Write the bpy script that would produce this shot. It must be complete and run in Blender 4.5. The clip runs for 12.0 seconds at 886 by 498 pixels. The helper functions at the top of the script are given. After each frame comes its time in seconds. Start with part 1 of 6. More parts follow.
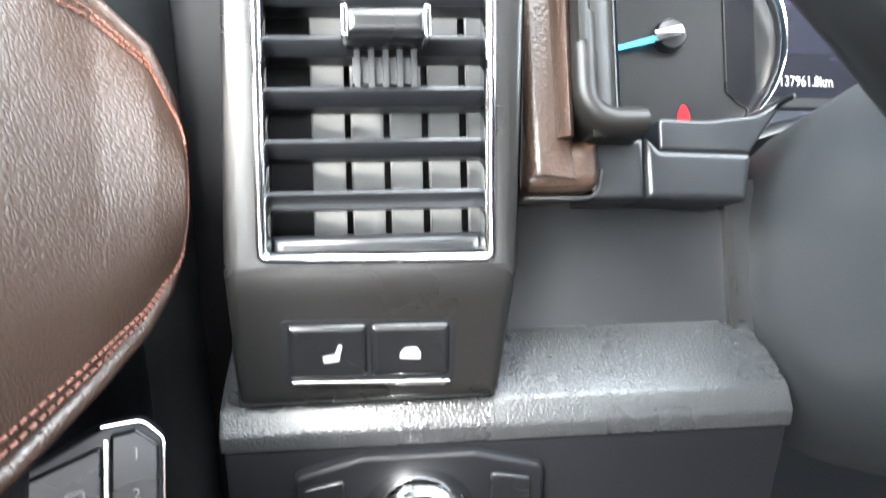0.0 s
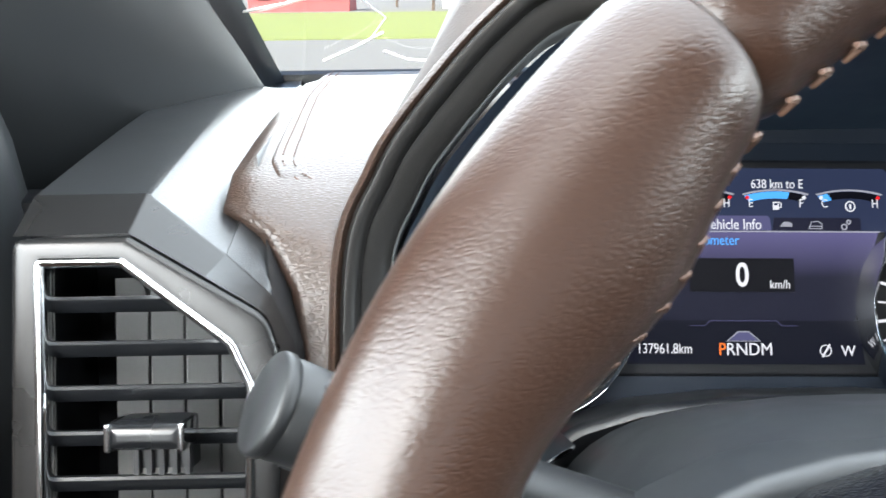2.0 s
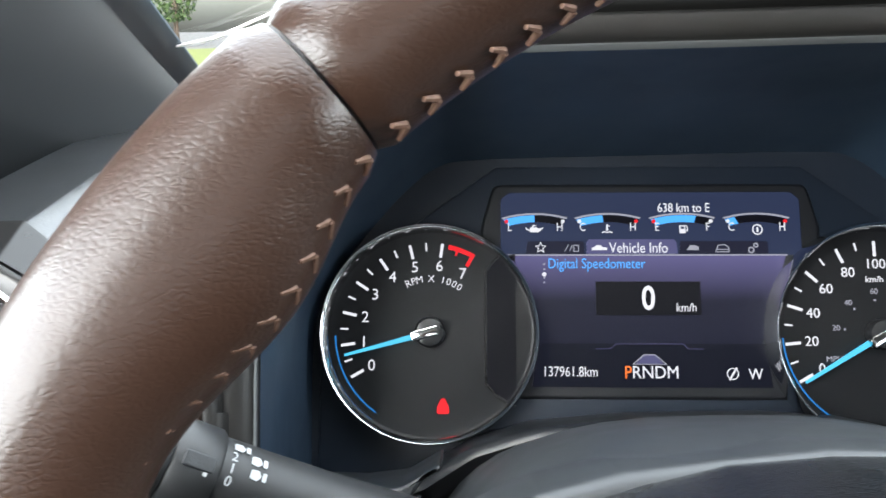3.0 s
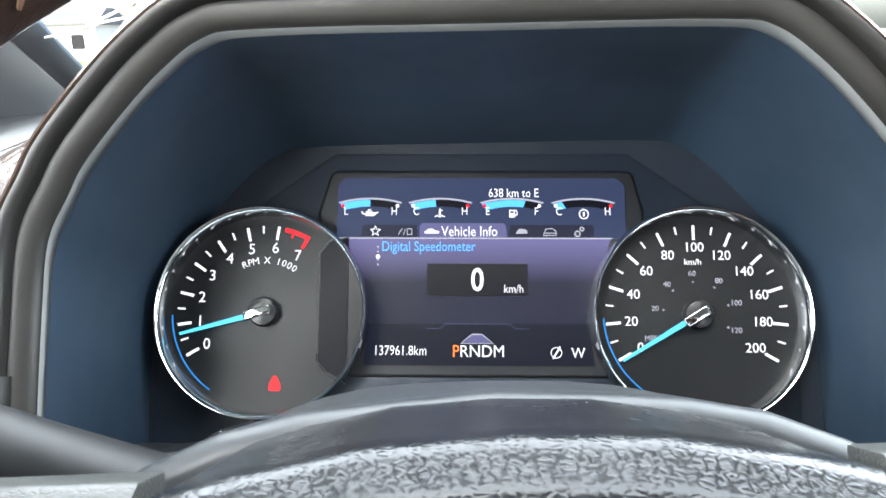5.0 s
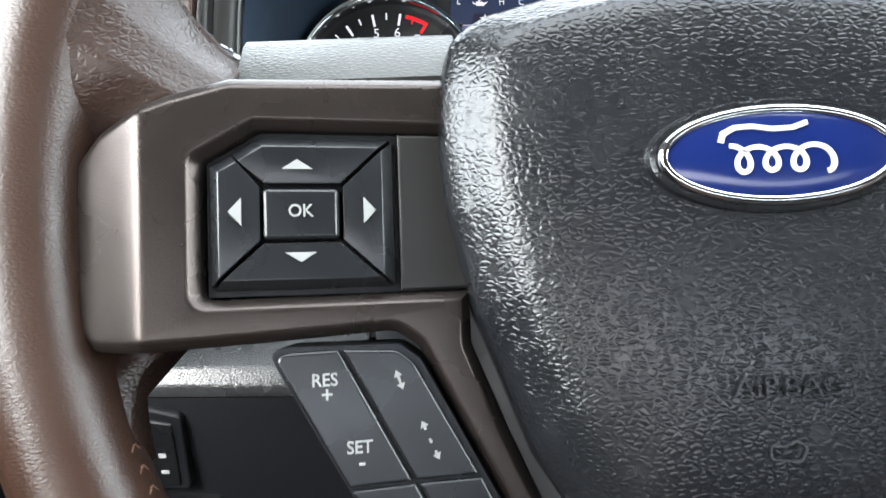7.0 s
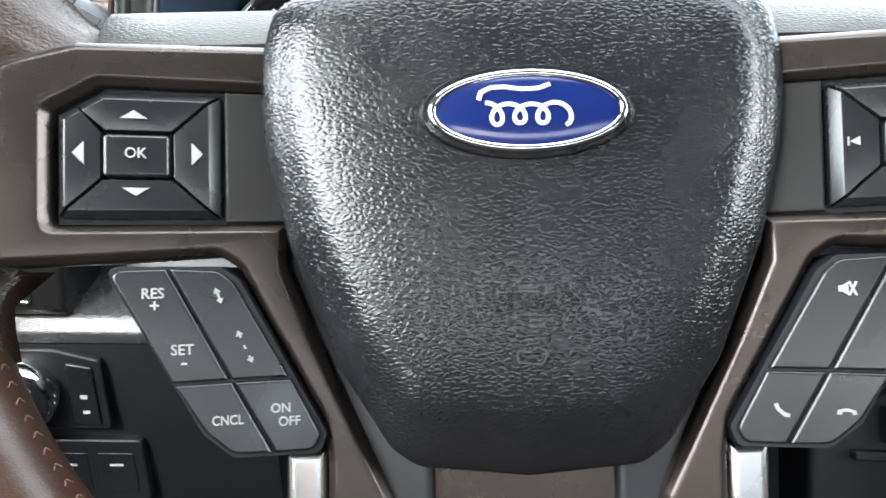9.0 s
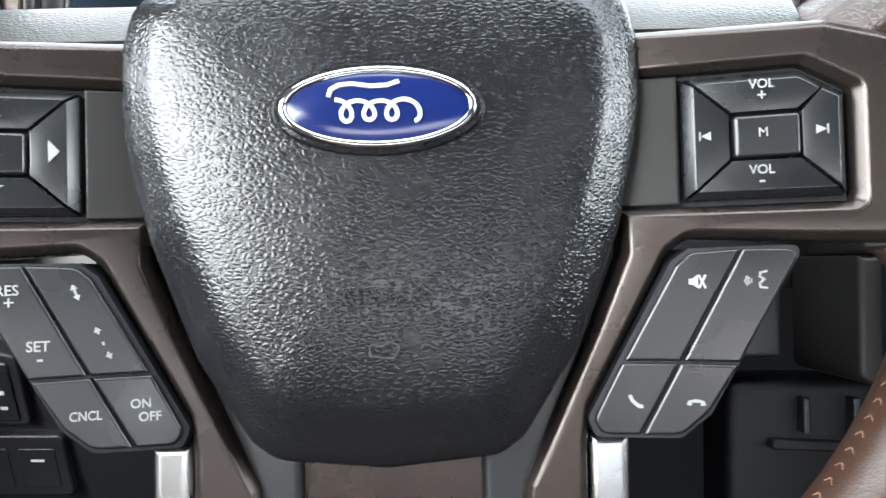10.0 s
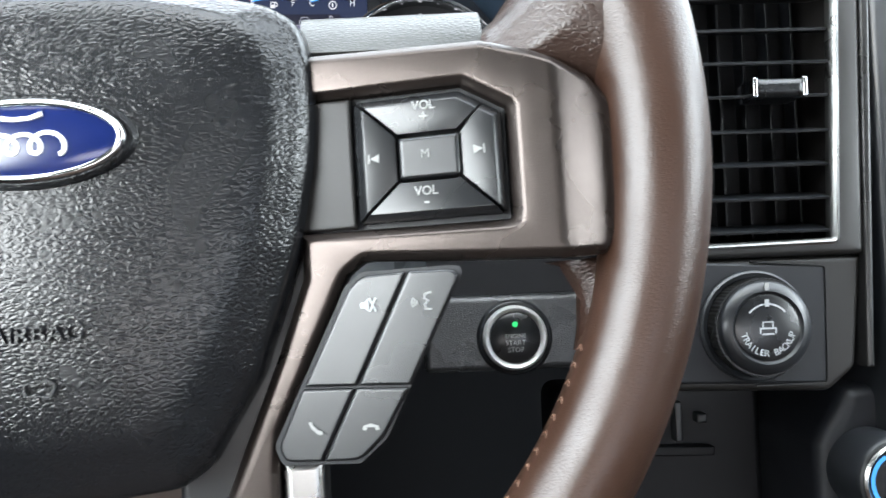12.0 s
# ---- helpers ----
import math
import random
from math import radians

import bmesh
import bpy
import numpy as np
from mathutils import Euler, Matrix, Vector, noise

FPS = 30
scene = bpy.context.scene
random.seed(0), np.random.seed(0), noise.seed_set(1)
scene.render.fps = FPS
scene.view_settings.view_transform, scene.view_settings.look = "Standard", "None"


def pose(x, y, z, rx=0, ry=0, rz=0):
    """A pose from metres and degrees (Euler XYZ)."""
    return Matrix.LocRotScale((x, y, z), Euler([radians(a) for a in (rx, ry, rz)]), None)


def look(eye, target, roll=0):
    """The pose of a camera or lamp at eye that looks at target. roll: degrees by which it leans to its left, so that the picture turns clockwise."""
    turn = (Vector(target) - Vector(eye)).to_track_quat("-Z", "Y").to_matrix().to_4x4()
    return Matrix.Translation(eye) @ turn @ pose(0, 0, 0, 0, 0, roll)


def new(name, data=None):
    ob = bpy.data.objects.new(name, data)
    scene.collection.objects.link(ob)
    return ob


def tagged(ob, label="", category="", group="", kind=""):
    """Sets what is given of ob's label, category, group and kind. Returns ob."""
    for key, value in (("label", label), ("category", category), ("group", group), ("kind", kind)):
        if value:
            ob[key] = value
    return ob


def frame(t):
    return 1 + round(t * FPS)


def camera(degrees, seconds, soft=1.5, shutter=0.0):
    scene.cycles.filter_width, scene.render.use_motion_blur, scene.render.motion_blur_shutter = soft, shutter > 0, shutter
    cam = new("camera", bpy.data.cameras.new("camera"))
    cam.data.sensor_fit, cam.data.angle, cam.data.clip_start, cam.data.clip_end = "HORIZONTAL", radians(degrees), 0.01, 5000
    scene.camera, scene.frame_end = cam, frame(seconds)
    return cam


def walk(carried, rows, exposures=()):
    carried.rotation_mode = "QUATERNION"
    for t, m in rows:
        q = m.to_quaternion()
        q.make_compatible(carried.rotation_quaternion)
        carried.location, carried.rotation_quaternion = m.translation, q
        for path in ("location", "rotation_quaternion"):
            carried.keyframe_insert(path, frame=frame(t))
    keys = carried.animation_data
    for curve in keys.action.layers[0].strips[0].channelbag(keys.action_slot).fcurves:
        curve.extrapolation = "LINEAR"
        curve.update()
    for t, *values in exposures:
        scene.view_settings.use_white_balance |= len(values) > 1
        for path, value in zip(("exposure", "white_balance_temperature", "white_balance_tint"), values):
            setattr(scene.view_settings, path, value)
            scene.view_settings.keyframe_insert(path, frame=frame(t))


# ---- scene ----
cam = camera(60.0, 12.0, shutter=0.3)
PATH = [
    (0, (-0.2826, -0.0812, -0.0036), (-0.1822, 0.8523, -0.3480), 0.58),
    (0.5, (-0.2785, -0.0787, 0.0472), (-0.1962, 0.8606, -0.2861), 0.41),
    (0.8, (-0.2660, -0.0783, 0.0699), (-0.1962, 0.8658, -0.2521), -0.05),
    (1, (-0.2549, -0.0759, 0.0870), (-0.1898, 0.8674, -0.2386), -0.01),
    (1.5, (-0.2174, -0.0736, 0.1145), (-0.1750, 0.8727, -0.2062), -0.26),
    (2, (-0.1698, -0.0678, 0.1291), (-0.1597, 0.8806, -0.1877), -0.76),
    (2.5, (-0.1324, -0.0708, 0.1310), (-0.1400, 0.8834, -0.1683), -1.45),
    (3, (-0.1022, -0.0761, 0.1286), (-0.1276, 0.8830, -0.1531), -1.67),
    (3.5, (-0.0780, -0.0763, 0.1264), (-0.1021, 0.8849, -0.1483), -1.63),
    (5.3, (-0.0088, -0.1038, 0.1081), (-0.0215, 0.8598, -0.1590), -1.23),
    (5.5, (-0.0103, -0.1121, 0.1027), (-0.0282, 0.8476, -0.1781), -1.28),
    (6, (-0.0371, -0.1311, 0.0828), (-0.0598, 0.8121, -0.2486), -1.36),
    (6.5, (-0.0691, -0.1588, 0.0588), (-0.0864, 0.7774, -0.2921), -1.08),
    (6.7, (-0.0795, -0.1693, 0.0503), (-0.0941, 0.7641, -0.3081), -0.93),
    (8.3, (-0.0538, -0.2267, 0.0461), (-0.0768, 0.7012, -0.3260), -0.06),
    (8.5, (-0.0436, -0.2267, 0.0459), (-0.0652, 0.7015, -0.3254), -0.10),
    (9, (-0.0224, -0.2267, 0.0474), (-0.0327, 0.7006, -0.3268), 0.06),
    (9.5, (-0.0017, -0.2274, 0.0480), (-0.0020, 0.6980, -0.3308), 0.15),
    (10, (0.0179, -0.2283, 0.0493), (0.0245, 0.6951, -0.3344), 0.17),
    (10.5, (0.0366, -0.2283, 0.0495), (0.0495, 0.6934, -0.3380), 0.14),
    (11, (0.0599, -0.2292, 0.0476), (0.0800, 0.6978, -0.3269), 0.02),
    (11.5, (0.0810, -0.2300, 0.0505), (0.1223, 0.6963, -0.3238), -0.23),
    (12, (0.1095, -0.2273, 0.0528), (0.1603, 0.6992, -0.3198), -0.97),
]
walk(cam, [(t, look(eye, target, roll)) for t, eye, target, roll in PATH], [(0, 3.9), (0.6, 3.3), (1.2, 2.65), (1.6, 2.45), (2.5, 2.25), (3.5, 2.45), (5.3, 3.0), (5.7, 2.88), (6.2, 2.48), (6.5, 2.42), (8.5, 2.58), (9.5, 2.6), (10.5, 2.56), (12, 2.47)])

# ---- world and light ----
world = bpy.data.worlds.new("sky")
scene.world = world
world.use_nodes = True
wn = world.node_tree
sky = wn.nodes.new("ShaderNodeTexSky")
sky.sky_type = "NISHITA"
sky.sun_disc = False
sky.sun_elevation = radians(48)
sky.sun_rotation = radians(200)
sky.air_density, sky.dust_density = 1.0, 4.5
wn.nodes["Background"].inputs["Strength"].default_value = 0.15
wn.links.new(sky.outputs[0], wn.nodes["Background"].inputs["Color"])
sun = new("sun", bpy.data.lights.new("sun", "SUN"))
sun.data.energy, sun.data.angle, sun.data.color = 2.0, radians(12), (1.0, 0.97, 0.92)
sun.matrix_world = look((0, 0, 0), (0.35, 0.62, -0.75))


def window_light(name, at, to, w, h, watts):
    """Daylight that a window lets in."""
    lamp = new(name, bpy.data.lights.new(name, "AREA"))
    lamp.data.shape, lamp.data.size, lamp.data.size_y, lamp.data.energy, lamp.data.color = "RECTANGLE", w, h, watts, (0.90, 0.98, 1.0)
    lamp.matrix_world = look(at, to)
    return lamp


window_light("window_light_left", (-0.58, -0.34, 0.32), (0.4, -0.29, -0.04), 1.25, 0.50, 8.6)
window_light("window_light_right", (1.42, -0.35, 0.34), (0.2, -0.2, 0.0), 0.95, 0.42, 4.6)
window_light("window_light_front", (0.45, 0.160, 0.304), (0.45, -0.410, -0.516), 1.5, 0.86, 6.3)
window_light("window_light_back", (0.45, -1.86, 0.45), (0.3, 0, 0.0), 1.4, 0.28, 0.45)



# ---- materials ----
def material(name, base, rough=0.5, metal=0.0, grain=0.0, size=0.002, fine=0.0, tint=0.12, coat=0.0, wear=0.06, wrinkle=0.0, cell=True, dome=0.32, deep=0.075, wide=0.75, shine=0.5):
    """A surface with pebble grain (cells of that size), fine relief, and colour and gloss that vary at two scales."""
    m = bpy.data.materials.new(name)
    m.use_nodes = True
    t = m.node_tree
    N, L = t.nodes, t.links
    b = N["Principled BSDF"]
    b.inputs["Metallic"].default_value = metal
    b.inputs["Coat Weight"].default_value = coat
    b.inputs["Specular IOR Level"].default_value = shine
    b.inputs["Coat Roughness"].default_value = 0.12
    co = N.new("ShaderNodeTexCoord")
    big = N.new("ShaderNodeTexNoise")
    big.inputs["Scale"].default_value, big.inputs["Detail"].default_value = 28, 4
    small = N.new("ShaderNodeTexNoise")
    small.inputs["Scale"].default_value, small.inputs["Detail"].default_value = 900, 2
    for n in (big, small):
        L.new(co.outputs["Object"], n.inputs["Vector"])
    mix = N.new("ShaderNodeMix")
    mix.data_type = "RGBA"
    lo, hi = [c * (1 - tint) for c in base], [min(1, c * (1 + tint)) for c in base]
    mix.inputs[6].default_value, mix.inputs[7].default_value = (*lo, 1), (*hi, 1)
    add = N.new("ShaderNodeMath")
    add.operation = "MULTIPLY_ADD"
    add.inputs[1].default_value, add.inputs[2].default_value = 0.5, 0.0
    L.new(big.outputs[0], add.inputs[0])
    add2 = N.new("ShaderNodeMath")
    add2.operation = "MULTIPLY_ADD"
    add2.inputs[1].default_value = 0.5
    L.new(small.outputs[0], add2.inputs[0])
    L.new(add.outputs[0], add2.inputs[2])
    L.new(add2.outputs[0], mix.inputs[0])
    L.new(mix.outputs[2], b.inputs["Base Color"])
    rg = N.new("ShaderNodeMapRange")
    rg.inputs[1].default_value, rg.inputs[2].default_value = 0.3, 0.7
    rg.inputs[3].default_value, rg.inputs[4].default_value = max(0.02, rough - wear), min(1, rough + wear)
    L.new(big.outputs[0], rg.inputs[0])
    L.new(rg.outputs[0], b.inputs["Roughness"])
    last = None
    if grain > 0:
        v = N.new("ShaderNodeTexVoronoi")
        v.feature = "F1" if cell else "DISTANCE_TO_EDGE"
        v.inputs["Scale"].default_value = 1 / size
        wob = N.new("ShaderNodeTexNoise")
        wob.inputs["Scale"].default_value = 0.6 / size
        L.new(co.outputs["Object"], wob.inputs["Vector"])
        sum_ = N.new("ShaderNodeVectorMath")
        sum_.operation = "MULTIPLY_ADD"
        sum_.inputs[1].default_value = (size * (1.6 if cell else 0.7),) * 3
        L.new(wob.outputs["Color"], sum_.inputs[0])
        L.new(co.outputs["Object"], sum_.inputs[2])
        L.new(sum_.outputs[0], v.inputs["Vector"])
        bump = N.new("ShaderNodeBump")
        bump.inputs["Strength"].default_value = grain
        bump.inputs["Distance"].default_value = size * (0.13 if cell else deep)
        bump.invert = cell
        if cell:
            L.new(v.outputs["Distance"], bump.inputs["Height"])
        else:
            flat_top = N.new("ShaderNodeMapRange")
            flat_top.interpolation_type = "SMOOTHSTEP"
            flat_top.inputs[2].default_value = dome
            L.new(v.outputs["Distance"], flat_top.inputs[0])
            L.new(flat_top.outputs[0], bump.inputs["Height"])
            stretch = N.new("ShaderNodeVectorMath")
            stretch.operation = "MULTIPLY"
            stretch.inputs[1].default_value = (wide, 1.25, 1.0)
            L.new(sum_.outputs[0], stretch.inputs[0])
            L.new(stretch.outputs[0], v.inputs["Vector"])
        last = bump
    if fine > 0:
        f = N.new("ShaderNodeTexNoise")
        f.inputs["Scale"].default_value, f.inputs["Detail"].default_value = 2200, 3
        L.new(co.outputs["Object"], f.inputs["Vector"])
        bump = N.new("ShaderNodeBump")
        bump.inputs["Strength"].default_value = fine
        bump.inputs["Distance"].default_value = 0.0002
        L.new(f.outputs[0], bump.inputs["Height"])
        if last:
            L.new(last.outputs[0], bump.inputs["Normal"])
        last = bump
    if wrinkle > 0:
        w = N.new("ShaderNodeTexNoise")
        w.inputs["Scale"].default_value, w.inputs["Detail"].default_value, w.inputs["Distortion"].default_value = 110, 5, 1.6
        L.new(co.outputs["Object"], w.inputs["Vector"])
        bump = N.new("ShaderNodeBump")
        bump.inputs["Strength"].default_value = wrinkle
        bump.inputs["Distance"].default_value = 0.002
        L.new(w.outputs[0], bump.inputs["Height"])
        if last:
            L.new(last.outputs[0], bump.inputs["Normal"])
        last = bump
    if last:
        L.new(last.outputs[0], b.inputs["Normal"])
    return m


# How bright lit signs are beside the daylight.
GLOW = 0.205


def glowing(name, color, strength):
    m = bpy.data.materials.new(name)
    m.use_nodes = True
    b = m.node_tree.nodes["Principled BSDF"]
    b.inputs["Base Color"].default_value = (*[c * 0.04 for c in color], 1)
    b.inputs["Emission Color"].default_value = (*color, 1)
    b.inputs["Specular IOR Level"].default_value = 0.12
    b.inputs["Emission Strength"].default_value = strength * GLOW
    b.inputs["Roughness"].default_value = 0.4
    return m


HUB = material("grained_black_vinyl", (0.0066, 0.0070, 0.0080), 0.25, grain=0.60, size=0.0018, fine=0.03, cell=False, dome=0.36, deep=0.075, wide=0.78, shine=0.42)
BLACK = material("fine_grained_black_plastic", (0.012, 0.0132, 0.0148), 0.42, grain=0.5, size=0.0011, fine=0.2)
BAR = material("grained_grey_vinyl", (0.034, 0.0345, 0.032), 0.36, grain=0.6, size=0.0016, fine=0.1, cell=False)
SOFT = material("soft_dash_skin", (0.018, 0.019, 0.0205), 0.29, grain=0.40, size=0.0014, fine=0.12, wear=0.015, cell=False)
SMOOTH = material("smooth_black_plastic", (0.0085, 0.0095, 0.0112), 0.36, fine=0.1)
PIANO = material("button_black_plastic", (0.0065, 0.0070, 0.0080), 0.28, fine=0.05, wear=0.07)
BRONZE = material("bronze_metal_paint", (0.050, 0.0405, 0.0365), 0.28, metal=0.8, fine=0.25, tint=0.2)
GREYTRIM = material("grey_metal_paint", (0.032, 0.0315, 0.0315), 0.30, metal=0.7, fine=0.15)
DARKTRIM = material("dark_brown_paint", (0.011, 0.0100, 0.0095), 0.42, fine=0.15, tint=0.2, shine=0.3)
LIP = material("dark_lip_paint", (0.0095, 0.0088, 0.0082), 0.42, fine=0.15, shine=0.27)
LEVER = material("lever_plastic", (0.010, 0.0105, 0.0112), 0.47, fine=0.15)
PILLAR = material("grey_pillar_trim", (0.022, 0.024, 0.0255), 0.45, fine=0.3)
SAIL = material("dark_sail_plastic", (0.022, 0.024, 0.026), 0.42, fine=0.15)
STREAK = material("highlight_white", (0.85, 0.86, 0.85), 0.3, tint=0.02)
RING = material("bright_ring", (0.55, 0.55, 0.54), 0.32, metal=0.25, tint=0.04)
CHROME = material("chrome", (0.62, 0.63, 0.64), 0.08, metal=1.0, tint=0.03, wear=0.03)
TRIMLINE = material("satin_trim", (0.20, 0.20, 0.195), 0.3, metal=1.0, tint=0.05)
SILVER = material("satin_silver", (0.45, 0.45, 0.44), 0.26, metal=1.0, tint=0.05)
LEATHER = material("brown_wheel_leather", (0.029, 0.0138, 0.0086), 0.34, grain=0.31, size=0.0014, fine=0.14, wrinkle=0.05, tint=0.25, cell=False, shine=0.42)
FOLDED = material("creased_wheel_leather", (0.022, 0.0105, 0.0068), 0.37, grain=0.6, size=0.0020, fine=0.12, wrinkle=0.12, tint=0.25, cell=False, deep=0.08, wide=0.9)
DOORSKIN = material("brown_door_leather", (0.036, 0.0215, 0.0153), 0.34, grain=0.75, size=0.0022, fine=0.1, tint=0.15, cell=False)
# The pad's brown leather, darkened and dulled for the brow's shaded face.
BROW = material("shaded_brow_leather", (0.027, 0.019, 0.0155), 0.55, grain=0.3, size=0.0019, fine=0.1, cell=False)
SHELF = material("grained_shelf_plastic", (0.026, 0.0275, 0.0290), 0.29, grain=0.9, size=0.0014, fine=0.1, cell=False, shine=0.65)
THREAD = material("rust_thread", (0.13, 0.045, 0.028), 0.7, tint=0.25)
SEAMTHREAD = material("brown_thread", (0.10, 0.055, 0.04), 0.7, tint=0.25)
TANTHREAD = material("tan_thread", (0.115, 0.058, 0.036), 0.7, tint=0.25)
# Cluster black; on the lower dash panels it also stands in for shade.
DARK = material("cluster_and_shade_black", (0.0045, 0.0050, 0.0066), 0.5, fine=0.1, shine=0.3)
DIAL = material("dial_face", (0.0044, 0.0046, 0.0054), 0.40, fine=0.05, shine=0.25)
SLAT = material("slat_black", (0.0050, 0.0058, 0.0072), 0.36, fine=0.08, shine=0.4)
VANE = material("grey_vane_plastic", (0.13, 0.134, 0.133), 0.45, fine=0.1)
BLUE = material("blue_enamel", (0.004, 0.010, 0.062), 0.16, coat=0.2, tint=0.08)
# The tunnel's black, lifted and blued to paint in haze and blue glow.
TUNNEL = material("tunnel_haze_blue", (0.0175, 0.0295, 0.0470), 0.44, fine=0.1, shine=0.4)
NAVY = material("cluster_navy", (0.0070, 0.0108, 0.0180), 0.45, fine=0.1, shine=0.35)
# Cloth darkened well below its likely tone, to dim reflections in the wheel.
LINER = material("darkened_headliner_cloth", (0.034, 0.033, 0.031), 0.9, fine=0.4)
CARPET = material("carpet", (0.03, 0.03, 0.032), 0.95, fine=0.6)
SEATSKIN = material("brown_seat_leather", (0.05, 0.029, 0.021), 0.5, grain=0.4, size=0.003)
WHITEINK = material("white_print", (0.21, 0.21, 0.205), 0.5, tint=0.04)
GREYINK = material("grey_print", (0.30, 0.31, 0.32), 0.5, tint=0.04)
ASPHALT = material("asphalt", (0.12, 0.12, 0.113), 0.9, tint=0.25)
GRASS = material("grass", (0.13, 0.155, 0.035), 0.9, tint=0.5)
PLASTER = material("pale_wall", (0.7, 0.69, 0.66), 0.8)
REDWALL = material("red_wall", (0.35, 0.06, 0.06), 0.7)
DARKROOF = material("dark_roof", (0.08, 0.08, 0.085), 0.8)
FOLIAGE = material("foliage", (0.05, 0.09, 0.025), 0.8, tint=0.5)
BARK = material("bark", (0.10, 0.075, 0.055), 0.9, tint=0.3)
LIT = glowing("backlit_white", (0.92, 0.93, 1.0), 0.95)
LITGREY = glowing("backlit_grey", (0.60, 0.61, 0.72), 0.6)
CYAN = glowing("backlit_cyan", (0.10, 0.62, 0.95), 1.1)
SKYBLUE = glowing("screen_blue", (0.08, 0.40, 0.95), 1.25)
CYANDIM = glowing("edge_light_blue", (0.03, 0.28, 0.75), 0.8)
REDLIT = glowing("backlit_red", (0.95, 0.02, 0.03), 1.0)
ORANGE = glowing("screen_orange", (1.0, 0.22, 0.04), 1.0)
GREEN = glowing("green_lamp", (0.05, 0.9, 0.25), 1.0)
SCREENTOP = glowing("screen_slate", (0.028, 0.039, 0.086), 1.0)
SCREENDARK = glowing("screen_dark", (0.006, 0.007, 0.016), 1.0)
SCREENBOX = glowing("screen_box", (0.004, 0.004, 0.008), 1.0)
SCREENSTRIP = glowing("screen_strip", (0.016, 0.017, 0.036), 1.0)
SCREENTAB = glowing("screen_tab", (0.10, 0.10, 0.22), 1.0)


def screen_fade():
    """The lilac field of the display, which fades to black downwards."""
    m = glowing("screen_lilac", (0.1, 0.1, 0.2), 1.0)
    t = m.node_tree
    co = t.nodes.new("ShaderNodeTexCoord")
    sep = t.nodes.new("ShaderNodeSeparateXYZ")
    ramp = t.nodes.new("ShaderNodeValToRGB")
    ramp.color_ramp.elements[0].color = (0.005, 0.006, 0.014, 1)
    ramp.color_ramp.elements[1].color = (0.125, 0.115, 0.265, 1)
    ramp.color_ramp.elements[0].position, ramp.color_ramp.elements[1].position = 0.48, 1.0
    t.links.new(co.outputs["Generated"], sep.inputs[0])
    t.links.new(sep.outputs["Y"], ramp.inputs[0])
    t.links.new(ramp.outputs[0], t.nodes["Principled BSDF"].inputs["Emission Color"])
    return m


LILAC = screen_fade()


def pane_glass():
    m = bpy.data.materials.new("clear_glass")
    m.use_nodes = True
    t = m.node_tree
    t.nodes.remove(t.nodes["Principled BSDF"])
    a, g, x = (t.nodes.new("ShaderNode" + k) for k in ("BsdfTransparent", "BsdfGlossy", "MixShader"))
    a.inputs[0].default_value = (0.95, 0.97, 0.96, 1)
    g.inputs["Roughness"].default_value = 0.03
    x.inputs[0].default_value = 0.05
    t.links.new(a.outputs[0], x.inputs[1])
    t.links.new(g.outputs[0], x.inputs[2])
    t.links.new(x.outputs[0], t.nodes["Material Output"].inputs[0])
    return m


GLASS = pane_glass()

# ---- frames and shape helpers ----
# The dash frame: x to the right, then up along the wheel's plane, then out of it towards the seat. It leans 24 degrees.
LEAN = radians(24)
KS, KC = math.sin(LEAN), math.cos(LEAN)
DASH = Matrix(((1, 0, 0, 0), (0, KS, -KC, 0), (0, KC, KS, 0), (0, 0, 0, 1)))


def thing(name, label, category, m=DASH, group="", kind=""):
    ob = new(name)
    ob.empty_display_size = 0.02
    ob.matrix_world = m
    return tagged(ob, label, category, group, kind)


def part(name, bm, mat, parent, label="", bev=0.0, seg=2, ang=38):
    if bev > 0:
        bmesh.ops.remove_doubles(bm, verts=bm.verts, dist=1e-6)
        sharp = [e for e in bm.edges if len(e.link_faces) == 2 and e.calc_face_angle() > 0.5]
        bmesh.ops.bevel(bm, geom=sharp, offset=bev, segments=seg, profile=0.6, affect="EDGES", clamp_overlap=True)
    bmesh.ops.recalc_face_normals(bm, faces=bm.faces)
    me = bpy.data.meshes.new(name)
    bm.to_mesh(me)
    bm.free()
    me.materials.append(mat)
    me.polygons.foreach_set("use_smooth", [True] * len(me.polygons))
    me.set_sharp_from_angle(angle=radians(ang))
    ob = new(name, me)
    if parent:
        ob.parent = parent
    return tagged(ob, label)


def loft(bm, rings, cap0=True, cap1=True, closed=True):
    vs = [[bm.verts.new(p) for p in r] for r in rings]
    n = len(rings[0])
    for a, b in zip(vs, vs[1:]):
        for i in range(n if closed else n - 1):
            j = (i + 1) % n
            bm.faces.new((a[i], a[j], b[j], b[i]))
    if cap0:
        bm.faces.new(vs[0][::-1])
    if cap1:
        bm.faces.new(vs[-1])
    return bm


def flat(pts, z):
    return [(x, y, z) for x, y in pts]


def prism(pts, z0, z1, bm=None):
    return loft(bm or bmesh.new(), [flat(pts, z0), flat(pts, z1)])


def area(pts):
    return sum(a[0] * b[1] - b[0] * a[1] for a, b in zip(pts, pts[1:] + pts[:1])) / 2


class Round(list):
    """An outline with rounded corners that remembers its sharp one."""


def ccw(pts):
    if area(list(pts)) > 0:
        return pts
    if isinstance(pts, Round):
        return fillet(pts.raw[::-1], pts.rs[::-1], pts.seg)
    return list(pts)[::-1]


